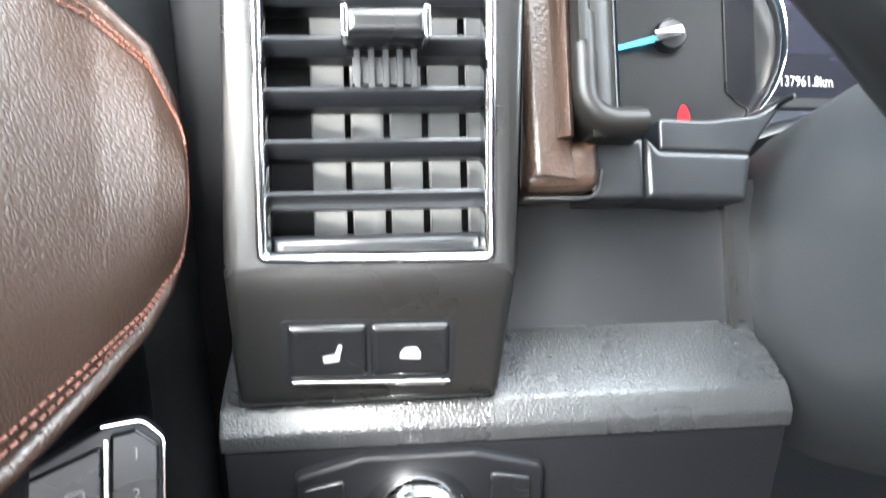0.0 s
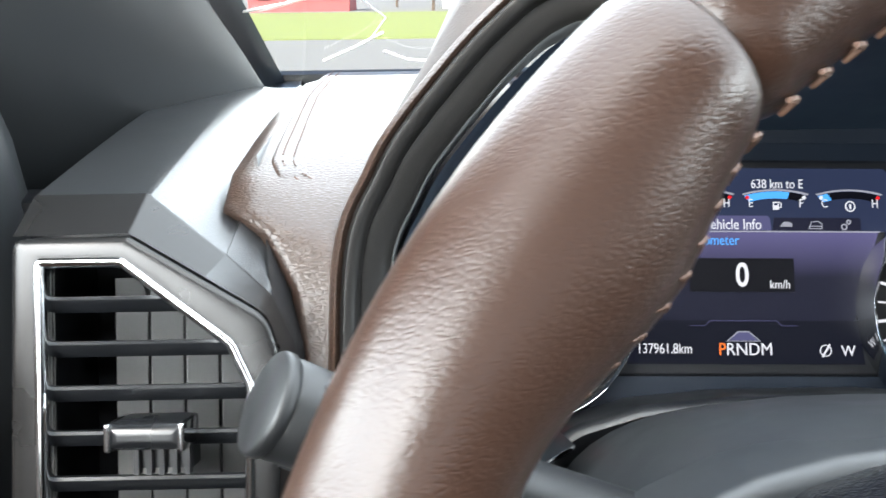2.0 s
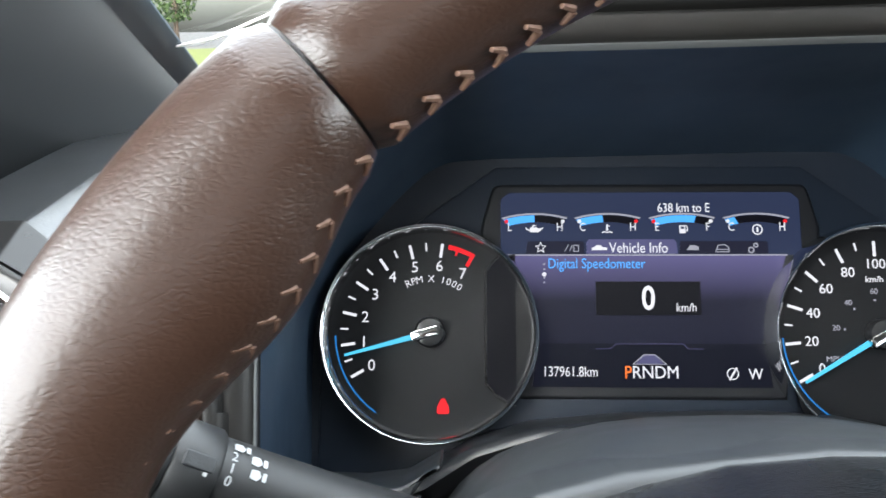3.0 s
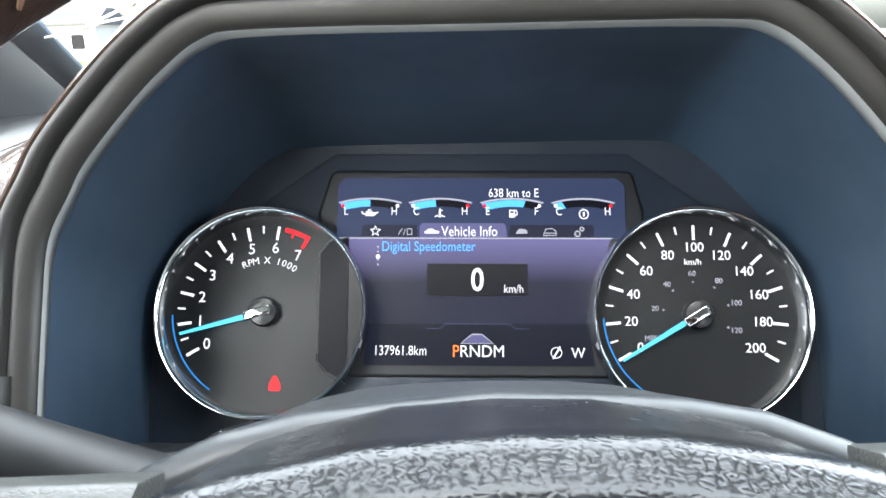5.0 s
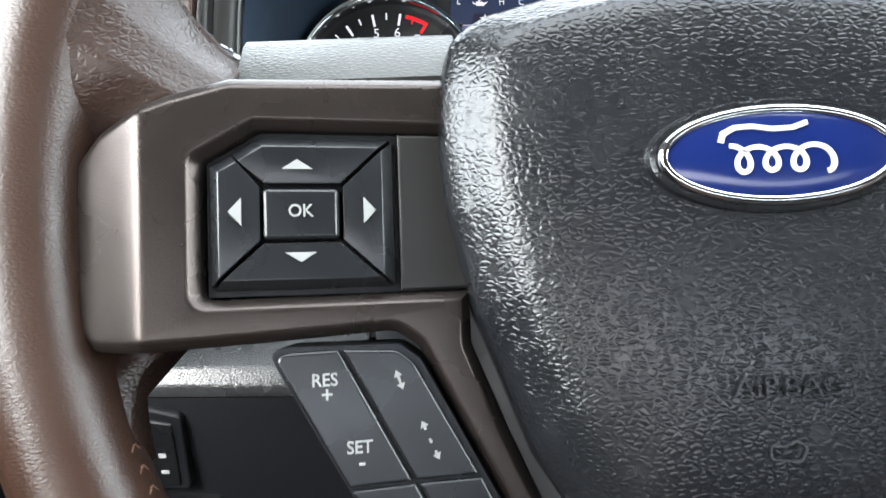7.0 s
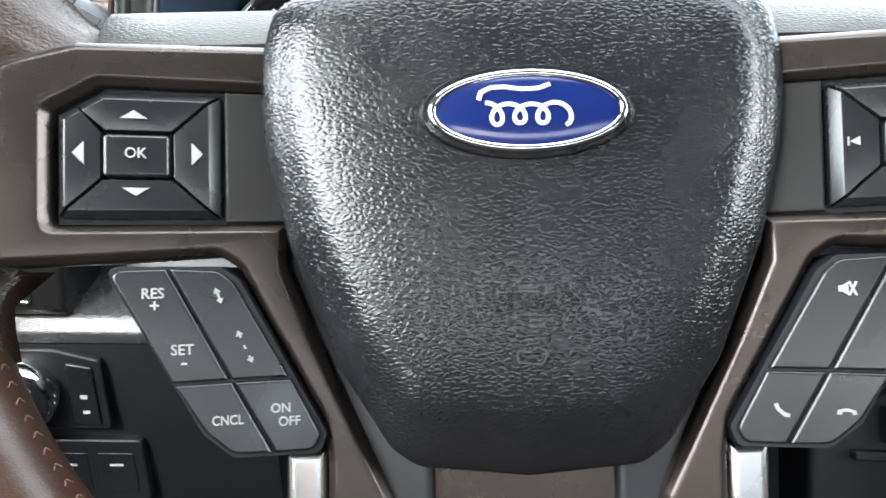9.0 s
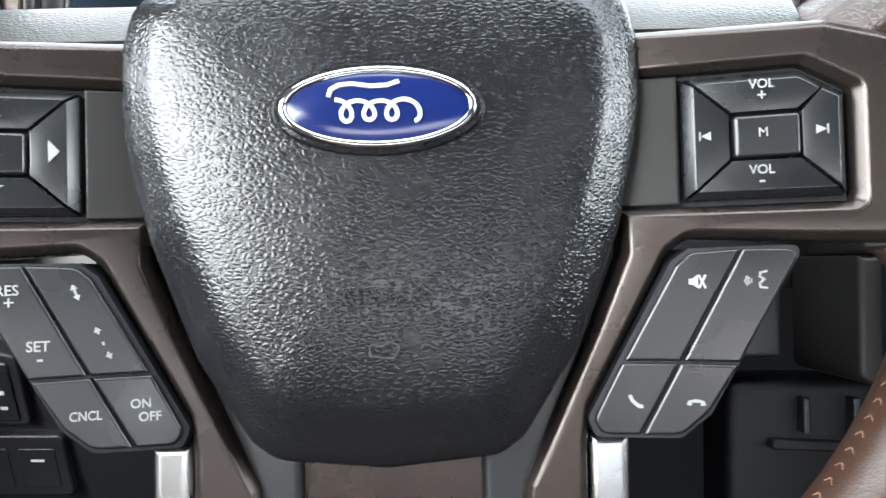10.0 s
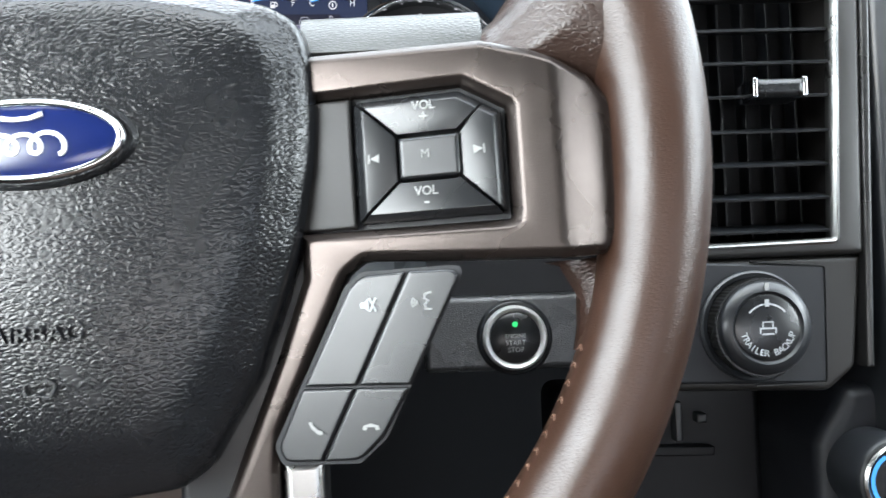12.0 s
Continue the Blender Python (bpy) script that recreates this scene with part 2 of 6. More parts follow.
def inset(pts, d):
    """The outline moved inwards by d (outwards below zero), counterclockwise."""
    pts = ccw(pts)
    src = pts.raw if isinstance(pts, Round) else list(pts)
    out, bent = [], []
    for a, b, c in zip(src[-1:] + src[:-1], src, src[1:] + src[:1]):
        u, v = Vector((b[0] - a[0], b[1] - a[1])).normalized(), Vector((c[0] - b[0], c[1] - b[1])).normalized()
        m = Vector((-u.y - v.y, u.x + v.x))
        k = d * 2 / max(m.length_squared, 0.6)
        out.append((b[0] + m.x * k, b[1] + m.y * k))
        bent.append(u.x * v.y - u.y * v.x)
    if not isinstance(pts, Round):
        return out
    rs = [0 if r <= 0 else max(r - d, 0.1 * r) if t > 0 else r + d for r, t in zip(pts.rs, bent)]
    return fillet(out, rs, pts.seg)


def fillet(pts, r, seg=4):
    """Corners rounded; r is one radius or one for each corner."""
    pts = [tuple(p) for p in pts]
    rs = list(r) if isinstance(r, (list, tuple)) else [r] * len(pts)
    out = Round()
    out.raw, out.rs, out.seg = pts, rs, seg
    for k, (a, b, c) in enumerate(zip(pts[-1:] + pts[:-1], pts, pts[1:] + pts[:1])):
        A, B, Q = Vector(a), Vector(b), Vector(c)
        if rs[k] <= 0:
            out.append(b)
            continue
        u, v = (A - B), (Q - B)
        if min(u.length, v.length) < 1e-7:
            out.extend([b] * (seg + 1))
            continue
        ang = max(u.angle(v), 0.05)
        t = min(rs[k] / math.tan(min(ang, 3.10) / 2), 0.46 * u.length, 0.46 * v.length)
        p, q = B + u.normalized() * t, B + v.normalized() * t
        for i in range(seg + 1):
            f = i / seg
            out.append(tuple((1 - f) ** 2 * p + 2 * f * (1 - f) * B + f * f * q))
    return out


def pillow(pts, z0, z1, edge, bm=None):
    """A slab with rounded upper edges."""
    rings = [flat(ccw(pts), z0), flat(ccw(pts), z1 - edge)]
    for f in (30, 60, 90):
        s, c = math.sin(radians(f)), math.cos(radians(f))
        rings.append(flat(inset(pts, edge * (1 - c)), z1 - edge + edge * s))
    rings.append(flat(inset(pts, edge * 1.2), z1))
    return loft(bm or bmesh.new(), rings)


def sweep(path, prof, closed=True, bm=None, depth=None):
    """A profile of (outwards, up) pairs swept along a path in the plane; depth gives each path point its height."""
    bm = bm or bmesh.new()
    n = len(path)
    rings = []
    for i, b in enumerate(path):
        a = path[(i - 1) % n] if closed or i else None
        c = path[(i + 1) % n] if closed or i < n - 1 else None
        u = (Vector(b) - Vector(a)).normalized() if a is not None else (Vector(c) - Vector(b)).normalized()
        v = (Vector(c) - Vector(b)).normalized() if c is not None else u
        m = Vector((u.y, -u.x)) + Vector((v.y, -v.x))
        k = 2 / max(m.length_squared, 0.8)
        z = depth[min(i, len(depth) - 1)] if depth else 0
        rings.append([(b[0] + m.x * k * o, b[1] + m.y * k * o, z + h) for o, h in prof])
    if closed:
        vs = [[bm.verts.new(p) for p in r] for r in rings]
        for a, b in zip(vs, vs[1:] + vs[:1]):
            for i in range(len(prof)):
                j = (i + 1) % len(prof)
                bm.faces.new((a[i], a[j], b[j], b[i]))
        return bm
    return loft(bm, rings)


def circle(r, seg, cx=0.0, cy=0.0, rx=None):
    return [(cx + (rx or r) * math.cos(2 * math.pi * i / seg), cy + r * math.sin(2 * math.pi * i / seg)) for i in range(seg)]


def lathe(prof, seg=48, cx=0.0, cy=0.0, bm=None, caps=True):
    """A profile of (radius, height) pairs turned round the outward axis."""
    return loft(bm or bmesh.new(), [flat(circle(max(r, 1e-5), seg, cx, cy), z) for r, z in prof], caps, caps)


def box(x0, x1, y0, y1, z0, z1, bm=None):
    return prism([(x0, y0), (x1, y0), (x1, y1), (x0, y1)], z0, z1, bm)


def rod(a, b, r, seg=10, bm=None, r2=None):
    a, b = Vector(a), Vector(b)
    q = (b - a).to_track_quat("Z", "Y")
    ring = lambda p, k: [tuple(p + q @ Vector((k * math.cos(2 * math.pi * i / seg), k * math.sin(2 * math.pi * i / seg), 0))) for i in range(seg)]
    return loft(bm or bmesh.new(), [ring(a, r), ring(b, r2 or r)])


def mirror(pts):
    return [(-x, y) for x, y in pts][::-1]


def letters(name, text, size, mat, parent, x, y, z, turn=0.0, ext=0.00012, squeeze=1.0, shear=0.0, bold=0.0):
    c = bpy.data.curves.new(name, "FONT")
    c.body, c.size, c.align_x, c.align_y, c.extrude, c.shear, c.offset = text, size, "CENTER", "CENTER", ext, shear, bold
    c.resolution_u = 3
    tmp = bpy.data.objects.new(name, c)
    me = bpy.data.meshes.new_from_object(tmp)
    bpy.data.objects.remove(tmp)
    bpy.data.curves.remove(c)
    me.materials.clear()
    me.materials.append(mat)
    ob = new(name, me)
    ob.parent = parent
    ob.matrix_basis = Matrix.Translation((x, y, z)) @ Matrix.Rotation(turn, 4, "Z") @ Matrix.Diagonal((squeeze, 1, 1, 1))
    return ob


def arc_text(name, text, size, radius, mid, mat, parent, cx, cy, z, step=None, inward=False):
    """Letters set round a circle; mid is the angle of the middle in degrees. inward: the feet point outwards."""
    step = step or math.degrees(size * 0.72 / radius)
    for i, ch in enumerate(text):
        if ch == " ":
            continue
        off = (i - (len(text) - 1) / 2) * step
        a = radians(mid + off if inward else mid - off)
        turn = a + math.pi / 2 if inward else a - math.pi / 2
        letters(name, ch, size, mat, parent, cx + radius * math.cos(a), cy + radius * math.sin(a), z, turn)

# ---- outside ----
def ground_sheet():
    bm = bmesh.new()
    box(-400, 400, -400, 900, -1.5, -1.34, bm)
    return tagged(part("ground", bm, ASPHALT, None), "grey asphalt yard and road", "ground", kind="structure")


def grass_strip():
    bm = bmesh.new()
    box(-300, 300, 27, 66, -1.36, -1.31, bm)
    return tagged(part("grass_verge", bm, GRASS, None), "green grass verge beside the road", "grass", kind="stuff")


def far_building(name, label, x, y, w, d, h, wall, roof):
    b = thing(name, label, "building", Matrix.Translation((x, y, -1.34)))
    part("wall", box(-w / 2, w / 2, 0, d, 0, h), wall, b)
    bm = bmesh.new()
    loft(bm, [[(-w / 2 - 0.4, -0.5, h), (w / 2 + 0.4, -0.5, h), (w / 2 + 0.4, d, h), (-w / 2 - 0.4, d, h)],
              [(-w / 2, d * 0.4, h + 1.6), (w / 2, d * 0.4, h + 1.6), (w / 2, d * 0.6, h + 1.6), (-w / 2, d * 0.6, h + 1.6)]])
    part("roof", bm, roof, b)
    n = max(2, int(w / 3))
    for i in range(n):
        xx = -w / 2 + (i + 0.5) * w / n
        part("window", box(xx - 0.6, xx + 0.6, -0.06, 0.05, 1.0, 2.3), DARK, b)
    return b


def far_tree(x, y, h, seed):
    rnd = random.Random(seed)
    t = thing("tree", "leafy green tree behind the grass verge", "tree", Matrix.Translation((x, y, -1.34)), group="far trees")
    bm = rod((0, 0, 0), (0.1, 0, h * 0.55), 0.16, 8, r2=0.08)
    for i in range(5):
        a = rnd.uniform(0, 6.28)
        rod((0.05, 0, h * (0.3 + 0.05 * i)), (math.cos(a) * h * 0.25, math.sin(a) * h * 0.25, h * (0.55 + 0.08 * i)), 0.06, 6, bm, 0.02)
    part("trunk", bm, BARK, t)
    bm = bmesh.new()
    for i in range(700):
        a, r, z = rnd.uniform(0, 6.28), rnd.random() ** 0.5, rnd.uniform(0.3, 1.0)
        k = h * 0.36 * r * math.sin(math.pi * min(1, (z - 0.25) / 0.8)) ** 0.6
        p = Vector((math.cos(a) * k, math.sin(a) * k, z * h))
        s = rnd.uniform(0.12, 0.28)
        u, v = Vector((rnd.gauss(0, 1), rnd.gauss(0, 1), rnd.gauss(0, 1))).normalized(), Vector((rnd.gauss(0, 1), rnd.gauss(0, 1), rnd.gauss(0, 1))).normalized()
        bm.faces.new([bm.verts.new(p + s * q) for q in (u, v, -u, -v)])
    part("crown", bm, FOLIAGE, t)


ground_sheet()
grass_strip()
far_building("house", "white house with a dark roof beyond the grass", -40, 74, 14, 8, 3.2, PLASTER, DARKROOF)
far_building("house", "white house with a dark roof beyond the grass", 9, 78, 16, 8, 3.4, PLASTER, DARKROOF)
far_building("barn", "red shed with a dark roof beyond the grass", -12, 72, 9, 7, 3.0, REDWALL, DARKROOF)
for k, (tx, ty, th) in enumerate([(-50, 70, 7), (-27, 76, 8), (-4, 90, 9), (24, 84, 7), (-64, 90, 9), (44, 94, 9), (-20, 100, 10), (18, 105, 11), (-34, 95, 9), (0, 70, 5)]):
    far_tree(tx, ty, th, k)

# ---- cabin shell ----
def slab(name, label, category, mat, bm, bev=0.01):
    return tagged(part(name, bm, mat, None, bev=bev), label, category, kind="structure")


slab("floor", "dark carpeted cabin floor", "floor", CARPET, box(-0.62, 1.5, -1.9, 0.95, -0.98, -0.9))
slab("ceiling", "unseen cloth headliner, darkened to dim its reflections", "ceiling", LINER, box(-0.62, 1.5, -1.9, -0.21, 0.60, 0.66), 0.02)
# The unseen back wall stands higher, to darken what the wheel reflects.
slab("wall_back", "unseen rear cabin wall, raised to cut the back window's light", "wall", SMOOTH, box(-0.62, 1.5, -1.96, -1.9, -0.9, 0.30))
# Two added walls out of view block daylight from the rear sides.
slab("wall_blind_left", "unseen side wall that shuts out rear daylight", "wall", SMOOTH, box(-0.62, -0.56, -1.9, -1.105, 0.021, 0.599))
slab("wall_blind_right", "unseen side wall that shuts out rear daylight", "wall", SMOOTH, box(1.45, 1.5, -1.9, -0.985, 0.101, 0.599))
slab("wall_firewall", "dark bulkhead behind the dashboard", "wall", SMOOTH, box(-0.62, 1.5, 0.62, 0.66, -0.98, 0.04))
slab("wall_right", "passenger door lower panel", "wall", SMOOTH, box(1.45, 1.5, -1.9, 0.95, -0.9, 0.10))
slab("wall_left", "driver door lower panel in black plastic", "wall", SMOOTH, box(-0.62, -0.46, -1.9, 0.95, -0.9, 0.02))
for px, py0, py1, nm in ((-0.60, -1.10, -0.98, "left"), (1.44, -0.98, -0.84, "right"), (-0.60, -1.96, -1.8, "left_rear"), (1.44, -1.96, -1.8, "right_rear")):
    slab("wall_pillar_" + nm, "dark cloth covered door pillar", "pillar", LINER, box(px - 0.03, px + 0.07, py0, py1, 0.0, 0.62))
slab("wall_header", "dark cloth strip over the windscreen", "wall", LINER, box(-0.62, 1.5, -0.24, -0.19, 0.575, 0.64))

windscreen = thing("window_1", "clear raked windscreen over the dashboard", "window", Matrix(), kind="structure")
bm = bmesh.new()
loft(bm, [[(-0.36, 0.548, 0.054), (1.20, 0.548, 0.054), (1.14, -0.20, 0.578), (-0.40, -0.20, 0.578)], [(-0.36, 0.551, 0.058), (1.20, 0.551, 0.058), (1.14, -0.197, 0.582), (-0.40, -0.197, 0.582)]])
pane = part("pane", bm, GLASS, windscreen, "clear glass")
pane.visible_shadow = False
# White rods stand in for the highlights that streak the glass.
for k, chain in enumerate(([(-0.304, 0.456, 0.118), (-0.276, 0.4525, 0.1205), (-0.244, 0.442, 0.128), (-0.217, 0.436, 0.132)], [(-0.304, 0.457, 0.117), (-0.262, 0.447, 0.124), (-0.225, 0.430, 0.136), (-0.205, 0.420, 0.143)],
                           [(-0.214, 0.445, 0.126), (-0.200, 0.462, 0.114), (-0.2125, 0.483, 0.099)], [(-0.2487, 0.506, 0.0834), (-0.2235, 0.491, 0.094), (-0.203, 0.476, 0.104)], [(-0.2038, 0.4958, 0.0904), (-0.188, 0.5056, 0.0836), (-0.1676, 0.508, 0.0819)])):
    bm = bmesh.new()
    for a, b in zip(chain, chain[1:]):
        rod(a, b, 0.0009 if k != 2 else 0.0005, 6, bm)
    part("streak", bm, STREAK, windscreen, "thin white rod for a bright highlight on the glass")
part("seal", sweep([(-0.30, 0.538), (-0.2, 0.5395), (0.4, 0.545), (1.1, 0.54)], [(-0.006, 0.060), (-0.006, 0.0715), (0.0, 0.0735), (0.006, 0.071), (0.006, 0.060)], False), SMOOTH, windscreen, "black rubber seal")

for sx in (-0.1, 0.9):
    seat = thing("front_seat", "brown leather front seat with a high backrest", "seat", Matrix.Translation((sx, -0.62, -0.55)), group="front seats")
    part("seat", pillow(fillet([(-0.26, -0.25), (0.26, -0.25), (0.24, 0.28), (-0.24, 0.28)], 0.06), -0.12, 0.06, 0.05), SEATSKIN, seat)
    bm = pillow(fillet([(-0.25, 0), (0.25, 0), (0.22, 0.62), (-0.22, 0.62)], 0.08), -0.06, 0.08, 0.05)
    bm.transform(pose(0, -0.28, 0.05, 98, 0, 0))
    part("backrest", bm, SEATSKIN, seat)
    part("base", box(-0.2, 0.2, -0.2, 0.22, -0.35, -0.12), SMOOTH, seat)

# ---- dashboard ----
# The top skin rises from the vents to the glass.
VENT = DASH @ Matrix.Translation((0, 0.118, -0.1685)) @ Matrix.Rotation(radians(5.4), 4, "X") @ Matrix.Translation((0, -0.118, 0))


def dash_top(y):
    return 0.0555 + 0.070 * (y - 0.228) - 0.10 * max(0.0, y - 0.40) ** 1.3


def dash_point(x, u, n):
    return DASH @ Vector((x, u, n))


def along(pts, f):
    """The place at the fraction f of a chain of points."""
    k = min(f * (len(pts) - 1), len(pts) - 1.0001)
    i = int(k)
    return Vector(pts[i]).lerp(Vector(pts[i + 1]), k - i)


dash = thing("dashboard", "black grained dashboard top under the windscreen", "dashboard", Matrix(), kind="structure")
EDGE_FRONT = fillet([(-0.3268, 0.1250), (-0.2838, 0.1256), (-0.2560, 0.1089), (-0.2320, 0.0940), (-0.2266, 0.0746), (-0.2300, 0.0)], [0, 0.004, 0.006, 0.014, 0.012, 0], 4)
EDGE_BACK = fillet([(-0.3262, 0.1416), (-0.2821, 0.1416), (-0.2520, 0.1172), (-0.2345, 0.1010), (-0.2250, 0.0810), (-0.2262, 0.0)], [0, 0.004, 0.006, 0.014, 0.016, 0], 4)
front = [VENT @ Vector((x, u, -0.0188)) for x, u in EDGE_BACK[:23]]
back = [(-0.350, 0.545), (-0.330, 0.548), (-0.300, 0.548), (-0.272, 0.548), (-0.2540, 0.420), (-0.2530, 0.290)]
back = [Vector((x, y, dash_top(y) - 0.002)) for x, y in back] + [dash_point(-0.236, 0.122, -0.214), dash_point(-0.222, 0.085, -0.211), dash_point(-0.217, 0.045, -0.211)]
rings = []
for i in range(49):
    a, b = along(front, i / 48), along(back, i / 48)
    low = a + Vector((0, 0.004, -0.006))
    row = [low]
    for j in range(13):
        f = j / 12
        p = a.lerp(b, f)
        p.z += 0.0035 * math.sin(math.pi * f) * (1 if i < 20 else max(0.0, 1 - (i - 20) / 18))
        row.append(p)
    rings.append([tuple(p) for p in row + [b + Vector((0.0, 0.0, -0.02))]])
part("skin", loft(bmesh.new(), rings, False, False, False), SOFT, dash, "grained skin beside the vent", ang=60)
# Added dark filler where the gap between vent and door is only shade.
part("gap_filler", box(-0.385, -0.331, 0.300, 0.33, -0.42, 0.034), DARK, dash, bev=0.003)
part("core", box(-0.338, -0.245, 0.262, 0.55, -0.10, 0.042), SMOOTH, dash, bev=0.004)


def dash_skin(x0, x1, y0):
    prof = [(y0 + 0.04, 0.0), (y0, 0.030), (y0 + 0.003, 0.040), (y0 + 0.012, dash_top(y0))] + [(y, dash_top(y)) for y in (y0 + 0.05, 0.50, 0.535, 0.55)] + [(0.56, -0.10), (y0 + 0.05, -0.10)]
    return part("skin", loft(bmesh.new(), [[(x, y, z) for y, z in prof] for x in (x0, x1)]), SOFT, dash, bev=0.004)


dash_skin(0.222, 1.40, 0.226)
part("core", box(-0.12, 0.222, 0.50, 0.55, -0.10, 0.055), SMOOTH, dash, bev=0.004)

# The leather that climbs between vent and hood and lies on the dash, with a stitched panel.
pad = thing("dash_pad", "brown stitched leather pad on the dashboard", "dashboard pad", Matrix())
rows = [(dash_point(-0.2235, 0.006, -0.199), dash_point(-0.2030, 0.004, -0.203)), (dash_point(-0.2235, 0.035, -0.200), dash_point(-0.2080, 0.032, -0.203)),
        (dash_point(-0.2240, 0.075, -0.203), dash_point(-0.2085, 0.075, -0.203)), (dash_point(-0.2300, 0.105, -0.207), dash_point(-0.2070, 0.100, -0.204)),
        (dash_point(-0.2440, 0.128, -0.211), dash_point(-0.2050, 0.118, -0.206)), (Vector((-0.2600, 0.251, 0.0410)), Vector((-0.2060, 0.244, 0.0280))),
        (Vector((-0.2625, 0.280, 0.0490)), Vector((-0.198, 0.262, 0.0370))), (Vector((-0.2620, 0.33, 0.0560)), Vector((-0.178, 0.31, 0.0475))), (Vector((-0.2615, 0.42, 0.0640)), Vector((-0.15, 0.41, 0.0600))),
        (Vector((-0.260, 0.49, 0.0668)), Vector((-0.120, 0.49, 0.0650))), (Vector((-0.256, 0.532, 0.0650)), Vector((-0.10, 0.532, 0.0640)))]
rings = []
for k, (a, b) in enumerate(rows):
    out = Vector((0, -0.8, 0.6)) if k < 5 else Vector((0, -0.35, 0.94)) if k < 7 else Vector((0, 0, 1))
    rim = out * -0.012
    rings.append([tuple(a + rim + (a - b).normalized() * 0.002)] + [tuple(a.lerp(b, j / 12) + out * 0.006 * (min(1, 5 * (j + 0.3) / 12, 5 * (12.3 - j) / 12)) ** 0.5) for j in range(13)] + [tuple(b + rim)])
part("leather", loft(bmesh.new(), rings, False, False, False), DOORSKIN, pad, "brown grained leather", ang=75)


def pad_height(x, y):
    """The pad's stitched panel: it rolls down towards the seat and leans to the hood at its front."""
    pts = ((0.20, 0.012), (0.254, 0.0435), (0.2764, 0.0538), (0.310, 0.0595), (0.395, 0.0700), (0.46, 0.0735), (0.56, 0.0750))
    z = 0.075
    for (y0, z0), (y1, z1) in zip(pts, pts[1:]):
        if y0 <= y <= y1:
            z = z0 + (z1 - z0) * (y - y0) / (y1 - y0)
    return z - 0.20 * (x + 0.2464) * max(0.0, min(1.0, (0.45 - y) / 0.15))


def lay_on_pad(bm):
    for v in bm.verts:
        v.co.z += pad_height(v.co.x, v.co.y)
    return bm


panel = fillet([(-0.2480, 0.515), (-0.2500, 0.41), (-0.2468, 0.290), (-0.2405, 0.2715), (-0.2138, 0.2530), (-0.2035, 0.290), (-0.185, 0.36), (-0.150, 0.515)], [0.01, 0.02, 0.014, 0.010, 0.003, 0.02, 0.02, 0.01], 6)
bm = pillow(panel, -0.012, 0.0, 0.0025)
bm.normal_update()
bmesh.ops.triangulate(bm, faces=[f for f in bm.faces if len(f.verts) > 4])
for cut_y in (0.262, 0.270, 0.280, 0.292, 0.31, 0.34, 0.37, 0.40, 0.43, 0.46):
    bmesh.ops.bisect_plane(bm, geom=bm.verts[:] + bm.edges[:] + bm.faces[:], plane_co=(0, cut_y, 0), plane_no=(0, 1, 0))
part("top_panel", lay_on_pad(bm), DOORSKIN, pad, "smooth stitched panel", ang=60)
seam = fillet([(-0.2405, 0.515), (-0.2425, 0.41), (-0.2395, 0.293), (-0.2345, 0.2785), (-0.2125, 0.2630)], [0, 0.02, 0.014, 0.010, 0], 12)


def seam_stitches(path, side, z, length, gap, mat, parent):
    """A row of short thread pieces beside a path."""
    bm = bmesh.new()
    pts = [Vector(p) for p in path]
    left = 0.0
    for a, b in zip(pts, pts[1:]):
        d, n = (b - a).normalized(), (b - a).length
        s = left
        while s + length < n:
            o = Vector((-d.y, d.x)) * side
            p, q = a + d * s + o, a + d * (s + length) + o
            rod((p.x, p.y, z), (q.x, q.y, z), 0.00034, 5, bm)
            s += length + gap
        left = max(0.0, s - n)
    lay_on_pad(bm)
    return tagged(part("stitching", bm, mat, parent, "brown thread"), kind="stuff")


for off in (-0.0025, 0.0025):
    seam_stitches(seam, off, 0.0002, 0.0026, 0.0012, SEAMTHREAD, pad)

# ---- instrument cluster ----
TURN = Matrix.Rotation(radians(-1.2), 4, "Z")
CM = DASH @ Matrix.Translation((0.0015, 0.1131, -0.304)) @ TURN
cluster = thing("instrument_cluster", "dark instrument cluster with two chrome-ringed dials and a lit display", "instrument cluster", CM)
hood_left = [(-0.197, 0.020, -0.192), (-0.1970, 0.090, -0.190), (-0.1938, 0.123, -0.186), (-0.1845, 0.143, -0.183), (-0.1760, 0.158, -0.180), (-0.1570, 0.181, -0.176), (-0.1405, 0.1985, -0.174), (-0.1215, 0.2130, -0.173), (-0.0960, 0.2175, -0.173)]
hood_path = hood_left + [(0.0045, 0.2178, -0.173)] + [(0.009 - x, u, n) for x, u, n in reversed(hood_left)]


def smooth_path(pts, n):
    """A rounded path through 3D points (Catmull-Rom)."""
    out = []
    P = [Vector(p) for p in pts]
    for i in range(len(P) - 1):
        a, b, c, d = P[max(i - 1, 0)], P[i], P[i + 1], P[min(i + 2, len(P) - 1)]
        for k in range(n):
            t = k / n
            out.append(0.5 * ((2 * b) + (c - a) * t + (2 * a - 5 * b + 4 * c - d) * t * t + (3 * b - a - 3 * c + d) * t ** 3))
    return out + [P[-1]]


hp = smooth_path(hood_path, 4)
hood_in = [(p.x, p.y) for p in hp]
hood_n = [p.z for p in hp]
hood = thing("cluster_hood", "dark brown and black hood round the instrument cluster", "hood", DASH)


def hood_part(name, prof, mat, label="", low=0.0):
    """A skin that follows the hood's edge; the profile gives (outwards, towards the seat)."""
    keep = [(q, n) for q, n in zip(hood_in, hood_n) if q[1] >= low][::-1]
    return part(name, sweep([q for q, n in keep], prof, False, depth=[n for q, n in keep]), mat, hood, label, ang=60)


